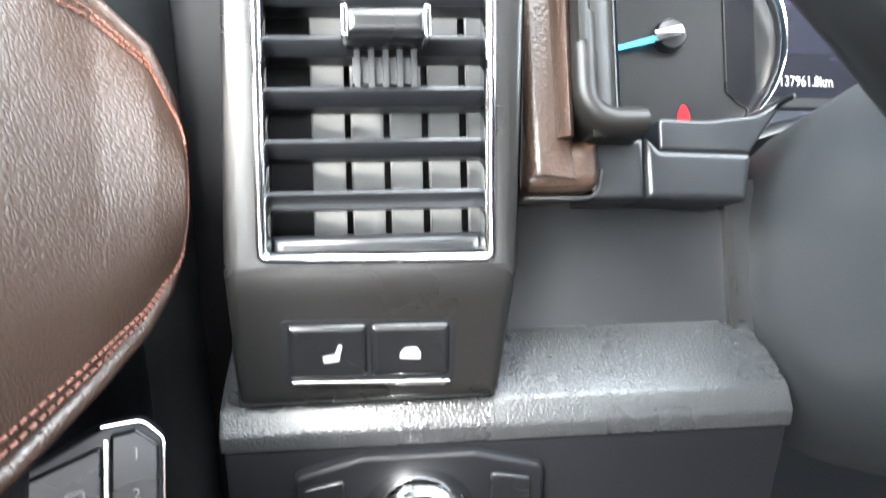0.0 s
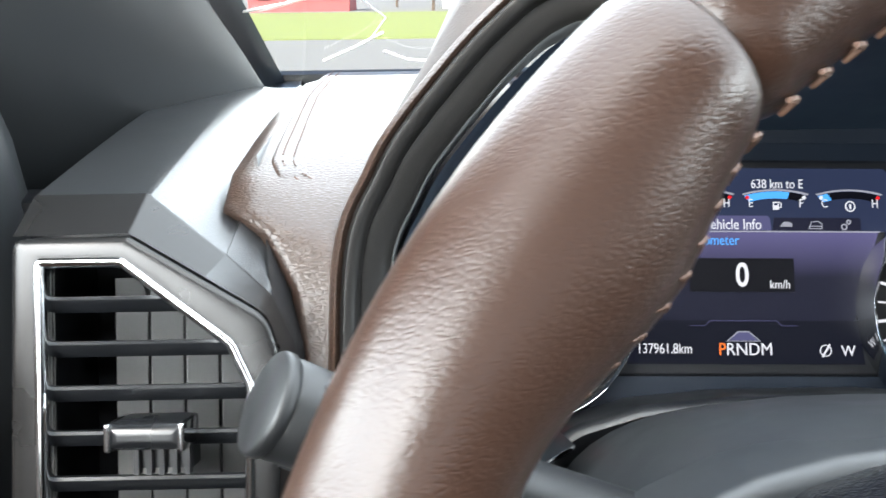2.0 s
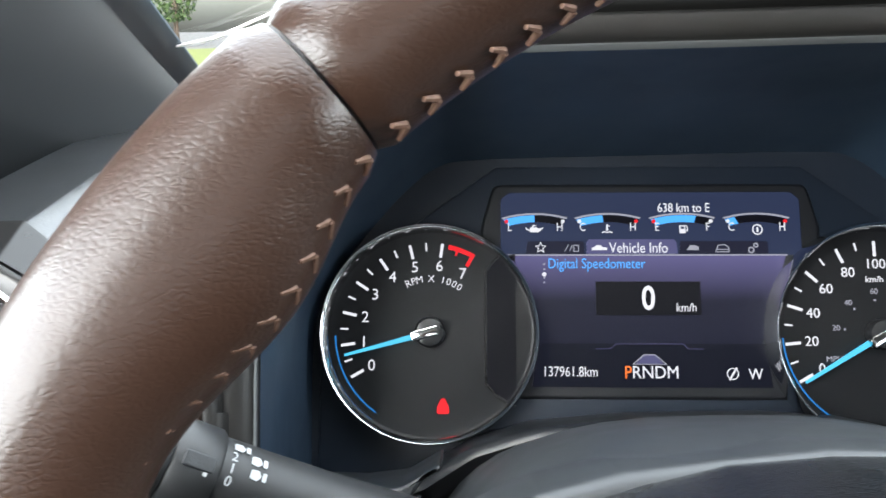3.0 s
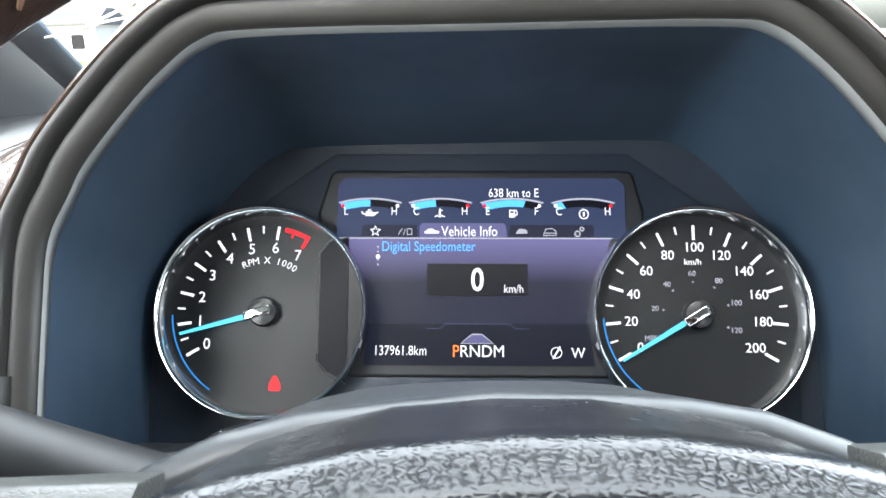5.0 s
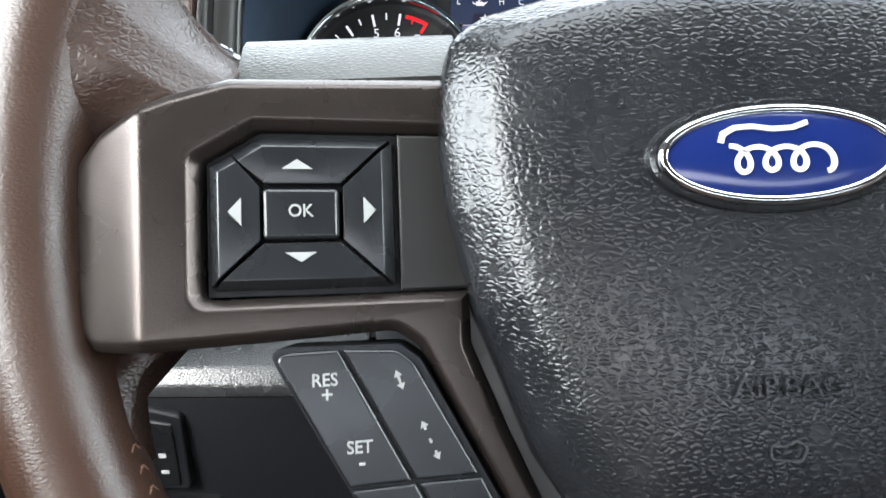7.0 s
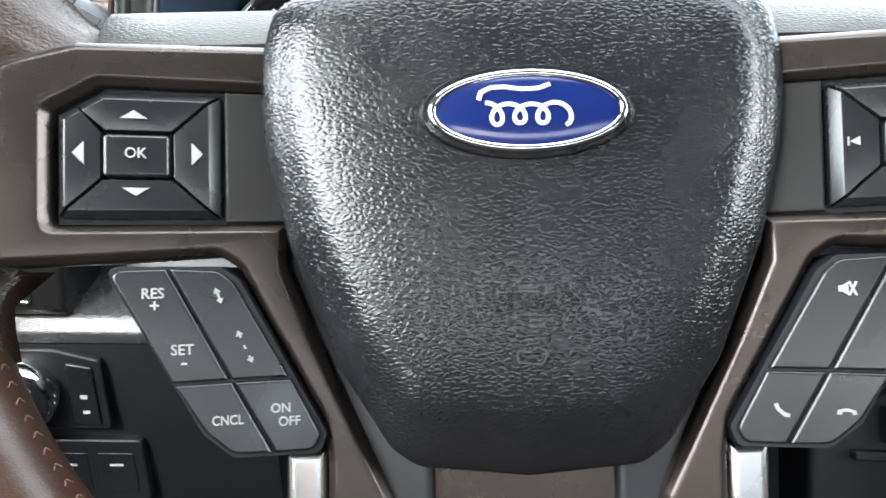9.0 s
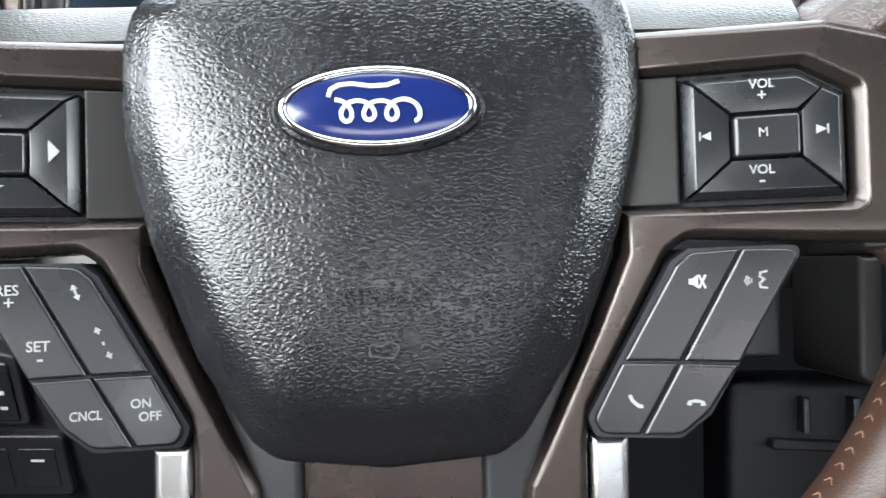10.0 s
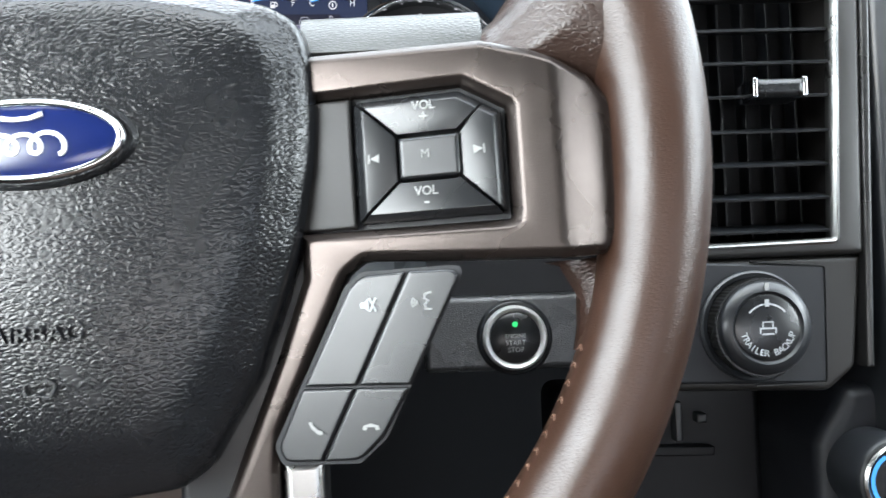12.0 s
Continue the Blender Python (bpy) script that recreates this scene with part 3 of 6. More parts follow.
hood_part("lip", [(0.0028, -0.016), (0.0030, -0.001), (0.0038, 0.0035), (0.0060, 0.0066), (0.0088, 0.0064), (0.0106, 0.0020), (0.0108, -0.018)], LIP, "satin dark lip", 0.05)
hood_part("piping", [(0.0104, -0.020), (0.0106, 0.0010), (0.0125, 0.0030), (0.0148, 0.0010), (0.0160, -0.004), (0.0165, -0.030)], DOORSKIN, "brown leather piping")
hood_part("inner_lip", [(0.0032, -0.0005), (0.0010, -0.0005), (-0.0040, -0.0025), (-0.0078, -0.0060), (-0.0078, -0.020), (0.0032, -0.020)], LIP, "smooth black inner lip")
hood_part("lip_line", [(-0.0078, -0.0062), (-0.0080, -0.0054), (-0.0083, -0.0058), (-0.0086, -0.020), (-0.0078, -0.020)], VANE, "thin light edge")
rings = [[(x * k, 0.02 + (y - 0.02) * k - d, n + h if h > -0.1 else -0.320) for (x, y), n in zip(hood_in, hood_n)] for k, d, h in ((0.949, 0.0, -0.008), (0.947, 0.0, -0.02), (0.955, 0.0, -0.05), (0.965, 0.004, -0.09), (0.96, 0.012, -0.2))]
part("tunnel", loft(bmesh.new(), rings, False, False, False), TUNNEL, hood, "black tunnel with haze and blue glow in its colour", ang=80)
rise = lambda y: max(0.0, min(1.0, (y - 0.12) / 0.08)) ** 1.5
rings = []
for k, up, h, low in ((1.064, 0.0, -0.010, 1.064), (1.067, 0.020, -0.016, 1.060), (1.072, 0.044, -0.050, 1.048), (1.06, 0.065, -0.10, 1.04), (1.01, 0.085, -0.18, 1.04)):
    ring = []
    for (x, y), n in zip(hood_in, hood_n):
        kk = low + (k - low) * rise(y)
        ring.append((x * kk, y * 1.045 + up * rise(y) + (kk - 1.045) * y, n + h))
    rings.append(ring)
part("brow", loft(bmesh.new(), rings, False, False, False), BROW, hood, "brown leather brow", ang=70)
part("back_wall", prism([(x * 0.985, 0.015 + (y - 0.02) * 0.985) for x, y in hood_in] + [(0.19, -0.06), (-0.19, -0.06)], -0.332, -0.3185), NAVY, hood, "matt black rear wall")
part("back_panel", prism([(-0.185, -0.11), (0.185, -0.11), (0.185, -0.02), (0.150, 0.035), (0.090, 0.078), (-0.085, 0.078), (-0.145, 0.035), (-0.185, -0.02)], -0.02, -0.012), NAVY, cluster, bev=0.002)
UNIT = 0.00033


def cp(a, b):
    """A place on the cluster's face, in display units from the speed reading."""
    return a * UNIT, b * UNIT * 1.045


def dial(cx, cy, r):
    part("dial_face", lathe([(r * 0.97, -0.011), (r * 0.97, -0.006)], 64, cx, cy), DIAL, cluster)
    ring = part("dial_ring", lathe([(r * 1.0, -0.02), (r * 1.0, 0.004), (r * 0.985, 0.007), (r * 0.955, 0.006), (r * 0.935, -0.003), (r * 0.93, -0.008)], 96, cx, cy, caps=False), CHROME, cluster, "bright chrome ring", ang=80)
    return ring


TC, SC = cp(-371, -53), cp(380, -55)
TR = 0.0605
dial(*TC, TR)
dial(*SC, TR * 1.02)
Z = -0.0055


def ticks(c, r0, r1, angles, w, mat, name="tick"):
    for a in angles:
        u = radians(a)
        d, s = Vector((math.cos(u), math.sin(u))), Vector((-math.sin(u), math.cos(u)))
        p0, p1 = Vector(c) + d * r0, Vector(c) + d * r1
        part(name, prism([tuple(p0 - s * w), tuple(p1 - s * w), tuple(p1 + s * w), tuple(p0 + s * w)], Z - 0.0002, Z), mat, cluster)


def arc(c, r0, r1, a0, a1, mat, name, z=Z, n=14):
    out = [(c[0] + r * math.cos(radians(a)), c[1] + r * math.sin(radians(a))) for r, steps in ((r0, range(n + 1)), (r1, range(n, -1, -1))) for a in (a0 + (a1 - a0) * i / n for i in steps)]
    return part(name, prism(out, z - 0.0002, z), mat, cluster)


T0, TS = 209.5, 21.2
ticks(TC, 0.0425, 0.0505, [T0 - TS * i for i in range(7)], 0.0008, LIT)
ticks(TC, 0.046, 0.0505, [T0 - TS * (i + 0.5) for i in range(6)], 0.0005, LIT)
arc(TC, 0.0480, 0.0505, 78, 61, REDLIT, "red_zone")
ticks(TC, 0.0425, 0.0505, [T0 - TS * 7], 0.001, REDLIT)
ticks(TC, 0.0455, 0.0505, [T0 - TS * 6.5], 0.0006, REDLIT)
for i in range(8):
    a = radians(T0 - TS * i)
    letters("numeral", str(i), 0.0088, LIT, cluster, TC[0] + 0.0375 * math.cos(a), TC[1] + 0.0375 * math.sin(a), Z)
arc_text("caption", "RPM X 1000", 0.0056, 0.0300, 86, LIT, cluster, *TC, Z, step=6.4)
S0, SS = 210, 24
ticks(SC, 0.0435, 0.0520, [S0 - SS * i for i in range(11)], 0.0008, LIT)
ticks(SC, 0.0475, 0.0520, [S0 - SS * (i + 0.5) for i in range(10)], 0.0005, LIT)
for i in range(11):
    a = radians(S0 - SS * i)
    r = 0.0375 if i != 5 else 0.039
    letters("numeral", str(20 * i), 0.0078, LIT, cluster, SC[0] + r * math.cos(a), SC[1] + r * math.sin(a), Z)
for i in range(1, 7):
    a = radians(S0 - SS * 1.609 * i)
    letters("small_numeral", str(20 * i), 0.0045, LITGREY, cluster, SC[0] + 0.0238 * math.cos(a), SC[1] + 0.0238 * math.sin(a), Z)
    ticks(SC, 0.0185, 0.0196, [math.degrees(a)], 0.0006, LITGREY)
letters("caption", "km/h", 0.0050, LIT, cluster, SC[0] - 0.001, SC[1] + 0.0305, Z)
letters("caption", "MPH", 0.0046, LITGREY, cluster, SC[0] - 0.0255, SC[1] - 0.0135, Z)


def needle(c, angle, length, name):
    u = radians(angle)
    n = part("needle", prism([(0.004, -0.0016), (length, -0.0007), (length, 0.0007), (0.004, 0.0016)], 0.0, 0.0012), CYAN, cluster, "glowing light blue needle")
    n.matrix_basis = Matrix.Translation((*c, Z + 0.003)) @ Matrix.Rotation(u, 4, "Z")
    part("needle_hub", lathe([(0.0085, Z), (0.0085, Z + 0.004), (0.0075, Z + 0.006), (0.003, Z + 0.007)], 32, *c), PIANO, cluster)
    bm = prism(fillet([(-0.005, -0.0026), (0.0105, -0.0026), (0.0105, 0.0026), (-0.005, 0.0026)], 0.001), Z + 0.006, Z + 0.0095)
    bm.transform(Matrix.Translation((*c, 0)) @ Matrix.Rotation(u, 4, "Z"))
    part("needle_cap", bm, CHROME, cluster, "polished metal cap", bev=0.0006)


needle(TC, 195, 0.049, "tach")
needle(SC, 211, 0.0505, "speed")
bm = prism(fillet([(-0.0035, -0.004), (0.0035, -0.004), (0.0032, 0.0), (0.001, 0.0045), (-0.001, 0.0045), (-0.0032, 0.0)], 0.0012), Z - 0.0002, Z + 0.0002)
bm.transform(Matrix.Translation((*cp(-349, -171), 0)))
part("warning_lamp", bm, REDLIT, cluster, "lit red warning lamp")

# The display, between the dials.
part("display_bezel", pillow(fillet([cp(-262, 195), cp(280, 195), cp(300, 120), cp(262, -160), cp(-262, -160), cp(-285, 120)], 0.006), -0.014, -0.0105, 0.002), DARK, cluster)
part("display_top", prism(fillet([cp(-250, 75), cp(265, 75), cp(265, 168), cp(250, 180), cp(-235, 180), cp(-250, 168)], 0.002), -0.011, -0.0098), SCREENTOP, cluster, "slate blue upper field")
part("display_field", prism([cp(-232, 75), cp(238, 75), cp(190, -70), cp(-185, -70)], -0.011, -0.0099), LILAC, cluster, "lilac field fading to black")
part("display_base", prism([cp(-190, -70), cp(196, -70), cp(205, -140), cp(-198, -140)], -0.011, -0.0100), SCREENDARK, cluster)
part("reading_box", prism([cp(-88, 31), cp(90, 31), cp(90, -24), cp(-88, -24)], -0.0098, -0.0094), SCREENBOX, cluster)
ZD = -0.0092
letters("reading", "0", 0.0190, LIT, cluster, *cp(1, 2), ZD, squeeze=0.82, bold=0.0003)
letters("caption", "km/h", 0.0068, LIT, cluster, *cp(65, -12), ZD, squeeze=0.85)
letters("title", "Digital Speedometer", 0.0083, SKYBLUE, cluster, *cp(-86, 60), ZD, squeeze=0.80)
part("tab", prism([cp(-102, 77), cp(54, 77), cp(52, 96), cp(48, 101), cp(-98, 101), cp(-102, 96)], -0.0098, -0.0094), SCREENTAB, cluster)
part("tab_line", prism([cp(-250, 74), cp(240, 74), cp(240, 76), cp(-250, 76)], -0.0098, -0.0093), LITGREY, cluster)
letters("tab_title", "Vehicle Info", 0.0085, LIT, cluster, *cp(-13, 86), ZD, squeeze=0.82)
part("tab_icon", prism([cp(-93, 83), cp(-67, 83), cp(-67, 87), cp(-74, 88), cp(-78, 91), cp(-86, 91), cp(-89, 88), cp(-93, 87)], ZD - 0.0003, ZD), LIT, cluster)
for a0, a1 in ((-207, -106), (56, 208)):
    part("tab_strip", prism(fillet([cp(a0, 77), cp(a1, 77), cp(a1, 98), cp(a0 + 3, 98)], [0, 0, 0.0015, 0.0015] if a0 < 0 else [0, 0, 0.0015, 0]), -0.0098, -0.0096), SCREENSTRIP, cluster)


def icon(name, pts, wide, mat, closed=True):
    """A thin drawn line on the display."""
    path = [cp(*p) for p in (ccw(pts) if closed else pts)]
    return part(name, sweep(path, [(-wide / 2, -0.0003), (wide / 2, -0.0003), (wide / 2, 0), (-wide / 2, 0)], closed, depth=[ZD] * len(path)), mat, cluster)


ICON = 0.0005
icon("tab_icon", [(-181 + (9 if i % 2 == 0 else 4) * math.sin(math.pi * i / 5), 87 + (9 if i % 2 == 0 else 4) * math.cos(math.pi * i / 5)) for i in range(10)], ICON, LIT)
icon("tab_icon", [(-140, 81), (-133, 92)], ICON, LITGREY, False)
icon("tab_icon", [(-131, 81), (-127, 91)], ICON, LITGREY, False)
icon("tab_icon", [(-124, 81), (-116, 81), (-116, 91), (-124, 91)], ICON, LITGREY)
part("tab_icon", prism([cp(69, 83), cp(90, 83), cp(90, 88), cp(84, 91), cp(75, 91)], ZD - 0.0003, ZD), LITGREY, cluster)
icon("tab_icon", [(119, 80), (141, 80), (141, 87), (135, 92), (123, 91)], ICON, LITGREY)
icon("tab_icon", [(119, 84), (141, 84)], ICON, LITGREY, False)
for a, b, r in ((179, 83, 4.5), (187, 91, 3.2)):
    icon("tab_icon", [(a + r * math.cos(i * math.pi / 5), b + r * math.sin(i * math.pi / 5)) for i in range(10)], ICON * 1.5, LITGREY)
for b in (58, 50, 36, 28):
    part("scroll_dot", prism(fillet([cp(-177, b), cp(-174, b), cp(-174, b + 3), cp(-177, b + 3)], 0.0002), ZD - 0.0003, ZD), LITGREY, cluster)
part("scroll_dot", prism(circle(0.0013, 10, *cp(-175.5, 43)), ZD - 0.0003, ZD), LIT, cluster)


def small_gauge(a, low, high, fill, red_low):
    """A small arched gauge with its letters; fill: how far the blue band reaches."""
    c = cp(a, 95)
    out = lambda r, f: (c[0] + r * 0.0005 * math.cos(radians(118 - 56 * f)) * 1.15, c[1] + r * 0.00033 * math.sin(radians(118 - 56 * f)) - 0.0058)
    band = [out(66, i / 8 * fill) for i in range(9)] + [out(54, (8 - i) / 8 * fill) for i in range(9)]
    part("gauge_band", prism(band, ZD - 0.0004, ZD - 0.0001), SKYBLUE, cluster)
    rest = [out(66, fill + (1 - fill) * i / 8) for i in range(9)] + [out(54, fill + (1 - fill) * (8 - i) / 8) for i in range(9)]
    part("gauge_band", prism(rest, ZD - 0.0004, ZD - 0.0002), SCREENBOX, cluster)
    rim = [out(70, i / 8) for i in range(9)] + [out(67, (8 - i) / 8) for i in range(9)]
    part("gauge_rim", prism(rim, ZD - 0.0004, ZD), LITGREY, cluster)
    for f, m in ((0.02, REDLIT if red_low else LIT), (0.98, REDLIT if high == "H" and low == "C" else LIT)):
        part("gauge_dot", prism(circle(0.0011, 10, *out(62, f)), ZD - 0.0003, ZD + 0.0001), m, cluster)
    letters("gauge_letter", low, 0.0068, LIT, cluster, c[0] - 0.0143, cp(0, 121)[1], ZD, squeeze=0.8)
    letters("gauge_letter", high, 0.0068, LIT, cluster, c[0] + 0.0143, cp(0, 121)[1], ZD, squeeze=0.8)


small_gauge(-191, "L", "H", 0.5, True)
small_gauge(-65, "C", "H", 0.42, False)
small_gauge(63, "E", "F", 0.72, True)
small_gauge(190, "C", "H", 0.16, False)
# Oil can, coolant, fuel pump and gearbox signs under the small gauges.
part("gauge_icon", prism([cp(-199, 113), cp(-184, 113), cp(-175, 121), cp(-183, 119), cp(-188, 121), cp(-199, 121)], ZD - 0.0003, ZD), LIT, cluster)
icon("gauge_icon", [(-199, 116), (-205, 118), (-206, 121)], ICON * 1.4, LIT, False)
icon("gauge_icon", [(-194, 121), (-194, 124), (-189, 124)], ICON * 1.2, LIT, False)
icon("gauge_icon", [(-66, 115), (-66, 126)], ICON * 2.2, LIT, False)
icon("gauge_icon", [(-66, 123), (-61, 123)], ICON, LIT, False)
icon("gauge_icon", [(-75, 112), (-70, 114), (-66, 112), (-62, 114), (-57, 112)], ICON * 1.2, LIT, False)
part("gauge_icon", prism([cp(58, 111), cp(68, 111), cp(68, 124), cp(58, 124)], ZD - 0.0003, ZD), LIT, cluster)
part("gauge_icon", prism([cp(60, 118), cp(66, 118), cp(66, 122), cp(60, 122)], ZD - 0.0002, ZD + 0.0001), SCREENTOP, cluster)
icon("gauge_icon", [(68, 115), (72, 115), (72, 121), (69, 124)], ICON, LIT, False)
icon("gauge_icon", [(191 + 8 * math.cos(i * math.pi / 8), 117 + 8 * math.sin(i * math.pi / 8)) for i in range(16)], ICON * 1.3, LIT)
icon("gauge_icon", [(191, 113), (191, 121)], ICON * 2, LIT, False)
letters("range_text", "638 km to E", 0.0075, LIT, cluster, *cp(66, 153), ZD, squeeze=0.80)
letters("odometer", "137961.8km", 0.0080, LIT, cluster, *cp(-134, -116), ZD, squeeze=0.78)
letters("gear_letter", "P", 0.0098, ORANGE, cluster, *cp(-37, -117), ZD, squeeze=0.85, bold=0.00008)
letters("gear_letters", "RNDM", 0.0098, LIT, cluster, *cp(9, -117), ZD, squeeze=0.92)
part("gear_arrow", prism([cp(-24, -102), cp(24, -102), cp(9, -89), cp(-9, -89)], ZD - 0.0004, ZD - 0.0002), SCREENTAB, cluster)
icon("gear_arrow_edge", [(-28, -103), (28, -103), (9, -88), (-9, -88)], ICON * 1.3, LITGREY)
letters("drive_letter", "W", 0.0085, LIT, cluster, *cp(176, -119), ZD, squeeze=0.9)
part("drive_icon", sweep(circle(0.0028, 16, *cp(138, -118)), [(0, -0.0003), (0.0005, -0.0003), (0.0005, 0), (0, 0)], True, depth=[ZD] * 16), LIT, cluster)
part("drive_icon", prism([cp(131, -127), cp(133, -129), cp(146, -109), cp(144, -107)], ZD - 0.0002, ZD + 0.0001), LIT, cluster)
part("notch_line", sweep([cp(-90, -78), cp(-65, -78), cp(-56, -70), cp(58, -70), cp(66, -78), cp(92, -78)], [(0, -0.0001), (0.0003, -0.0001), (0.0003, 0), (0, 0)], False, depth=[ZD - 0.0005] * 6), SCREENTAB, cluster)
# The corner of the screen that shows inside the left dial.
win = [cp(-226, 72), cp(-258, 66), cp(-275, 46), cp(-275, -134), cp(-258, -152), cp(-226, -170)]
part("dial_window", prism(win, Z - 0.0003, Z + 0.0001), SCREENBOX, cluster)
part("window_edge", sweep(win, [(0, -0.0002), (0.0012, -0.0002), (0.0008, 0.0006), (0.0002, 0.0006)], False, depth=[Z]), GREYTRIM, cluster)
for c in (TC, SC):
    arc(c, 0.0528, 0.0536, 182, 236, CYANDIM, "lit_edge", Z + 0.0004, 24)


# ---- steering wheel ----
WM = DASH @ Matrix.Rotation(radians(1.4), 4, "Z")
wheel = thing("steering_wheel", "brown leather steering wheel with a grained black airbag cover", "steering wheel", WM)
RC, RR, RN = -0.008, 0.190, -0.010


def face(x):
    """How far the spokes' faces stand out of the wheel's plane."""
    return -0.0165 + 0.29 * (min(abs(x), 0.165) - 0.078) if abs(x) > 0.05 else -0.0246


def lean(bm):
    for v in bm.verts:
        v.co.z += face(v.co.x)
    return bm


def thumb(deg):
    """How far the grip swells inwards, for the thumbs beside the upper seams."""
    d = deg if deg < 270 else 540 - deg
    return 0.0066 * math.cos(math.pi / 2 * min(1.0, abs(d - 141) / (10.5 if d < 141 else 13.0))) ** 2


def rim_piece(a0, a1, n, ra, rb, label="", swell=0.0):
    rings = []
    for i in range(n + 1):
        f = i / n
        deg = a0 + (a1 - a0) * f
        a = radians(deg)
        grip = max(0.0, math.sin(math.pi * (deg - 130.6) / 62)) if deg < 193 else max(0.0, math.sin(math.pi * (409.4 - deg) / 62)) if deg > 347 else 0.0
        end = min(deg - a0, a1 - deg)
        k = (1 + swell * grip) * (1 - 0.10 * max(0.0, 1 - end / 0.8) ** 2)
        ring = []
        for t in (2 * math.pi * j / 36 for j in range(36)):
            r = RR + ra * k * math.cos(t) - thumb(deg) * max(0.0, -math.cos(t)) ** 1.5
            ring.append((r * math.cos(a), RC + r * math.sin(a), RN + rb * k * math.sin(t)))
        rings.append(ring)
    return part("rim_grip", loft(bmesh.new(), rings), LEATHER, wheel, label, ang=60)


rim_piece(49.6, 130.4, 80, 0.0160, 0.0165, "stitched upper grip")
rim_piece(130.65, 409.35, 220, 0.0166, 0.0177, "smooth lower grip", 0.05)


def stitches(a0, a1, step, wide, thick, lift, name="stitching", reach=0.0026):
    """Thread along the rim's inner side: a row of small chevrons."""
    bm = bmesh.new()

    def at(deg, dz):
        r = RR - 0.0166 * math.sqrt(1 - (dz / 0.0177) ** 2) - thumb(deg) * (1 - (dz / 0.0177) ** 2) ** 0.75 - 0.0001
        return r * math.cos(radians(deg)), RC + r * math.sin(radians(deg)), RN + dz

    a = a0
    while a < a1:
        for sgn in (-1, 1):
            rod(at(a, lift + sgn * 0.0003), at(a + (wide if a < 270 else -wide), lift + sgn * reach), thick, 6, bm, thick * 0.7)
        a += step
    return tagged(part(name, bm, TANTHREAD, wheel, "tan stitching"), kind="stuff")


stitches(51, 129.6, 2.35, 0.75, 0.00075, 0.0042)
stitches(131.4, 158, 2.05, 0.75, 0.00070, 0.0042)
stitches(200, 340, 1.9, 0.52, 0.00032, 0.0018, reach=0.0020)


def bezel_face(x):
    """The spoke bezel's front: it leans like the buttons, then falls away to the rim."""
    t = max(0.0, (abs(x) - 0.1545) / 0.0215)
    return face(min(abs(x), 0.1555)) - 0.0102 * (math.sqrt(t * t + 0.012) - math.sqrt(0.012))


def bevelled(pts, z0, z1, wide, deep):
    """A slab with a flat, softly rounded bevel round its front."""
    rings = [flat(ccw(pts), z0), flat(ccw(pts), z1 - deep - 0.0006)]
    for d, z in ((0.0003, -deep), (0.0008, -deep + 0.0006), (wide - 0.0006, -0.0006), (wide, -0.0001), (wide + 0.0008, 0.0)):
        rings.append(flat(inset(pts, d), z1 + z))
    return loft(bmesh.new(), rings)


def leather_web(s):
    """The leather that runs from the rim round the end of a spoke."""
    near = [Vector(p) for p in ((0.1385, 0.0362, -0.0310), (0.1385, 0.0315, -0.0215), (0.1390, 0.0262, -0.0165), (0.1500, 0.0214, -0.0070), (0.1680, 0.0138, -0.0075), (0.1775, 0.0055, -0.0095),
                                (0.1790, -0.0150, -0.0100), (0.1785, -0.0360, -0.0100), (0.1735, -0.0440, -0.0115), (0.1660, -0.0442, -0.0150), (0.1550, -0.0446, -0.0215))]
    turns = [31, 25, 20, 15, 10.5, 6.5, -3, -12.5, -17, -19.5, -22]
    rings = []
    for i in range(61):
        f = i / 60
        p = along(near, f)
        k = f * (len(turns) - 1)
        j = min(int(k), len(turns) - 2)
        a = radians(turns[j] + (turns[j + 1] - turns[j]) * (k - j))
        q = Vector((RR * math.cos(a), RC + RR * math.sin(a), RN + 0.0172))
        high, low = max(0.0, 1 - f / 0.22), max(0.0, (f - 0.80) / 0.20)
        q = q.lerp(Vector(((RR - 0.0155) * math.cos(a), RC + (RR - 0.0155) * math.sin(a), RN + 0.001)), low)
        tip = max(high, low)
        mid = p.lerp(q, 0.5)
        mid = mid.lerp(Vector((q.x - 0.004 + 0.011 * low, p.y, mid.z)), (0.75 + 0.25 * low) * tip)
        ring = []
        for m in range(15):
            g = m / 14
            c = (1 - g) ** 2 * p + 2 * g * (1 - g) * mid + g * g * q
            z = p.z + (q.z - p.z) * (g * g * (3 - 2 * g)) + 0.0026 * math.sin(math.pi * min(1.0, g * 1.6)) * (1 - tip)
            ring.append((s * c.x, c.y, z))
        back = [(x, y, min(z - 0.006, RN - 0.010)) for x, y, z in reversed(ring)]
        rings.append(ring + back)
    return loft(bmesh.new(), rings)


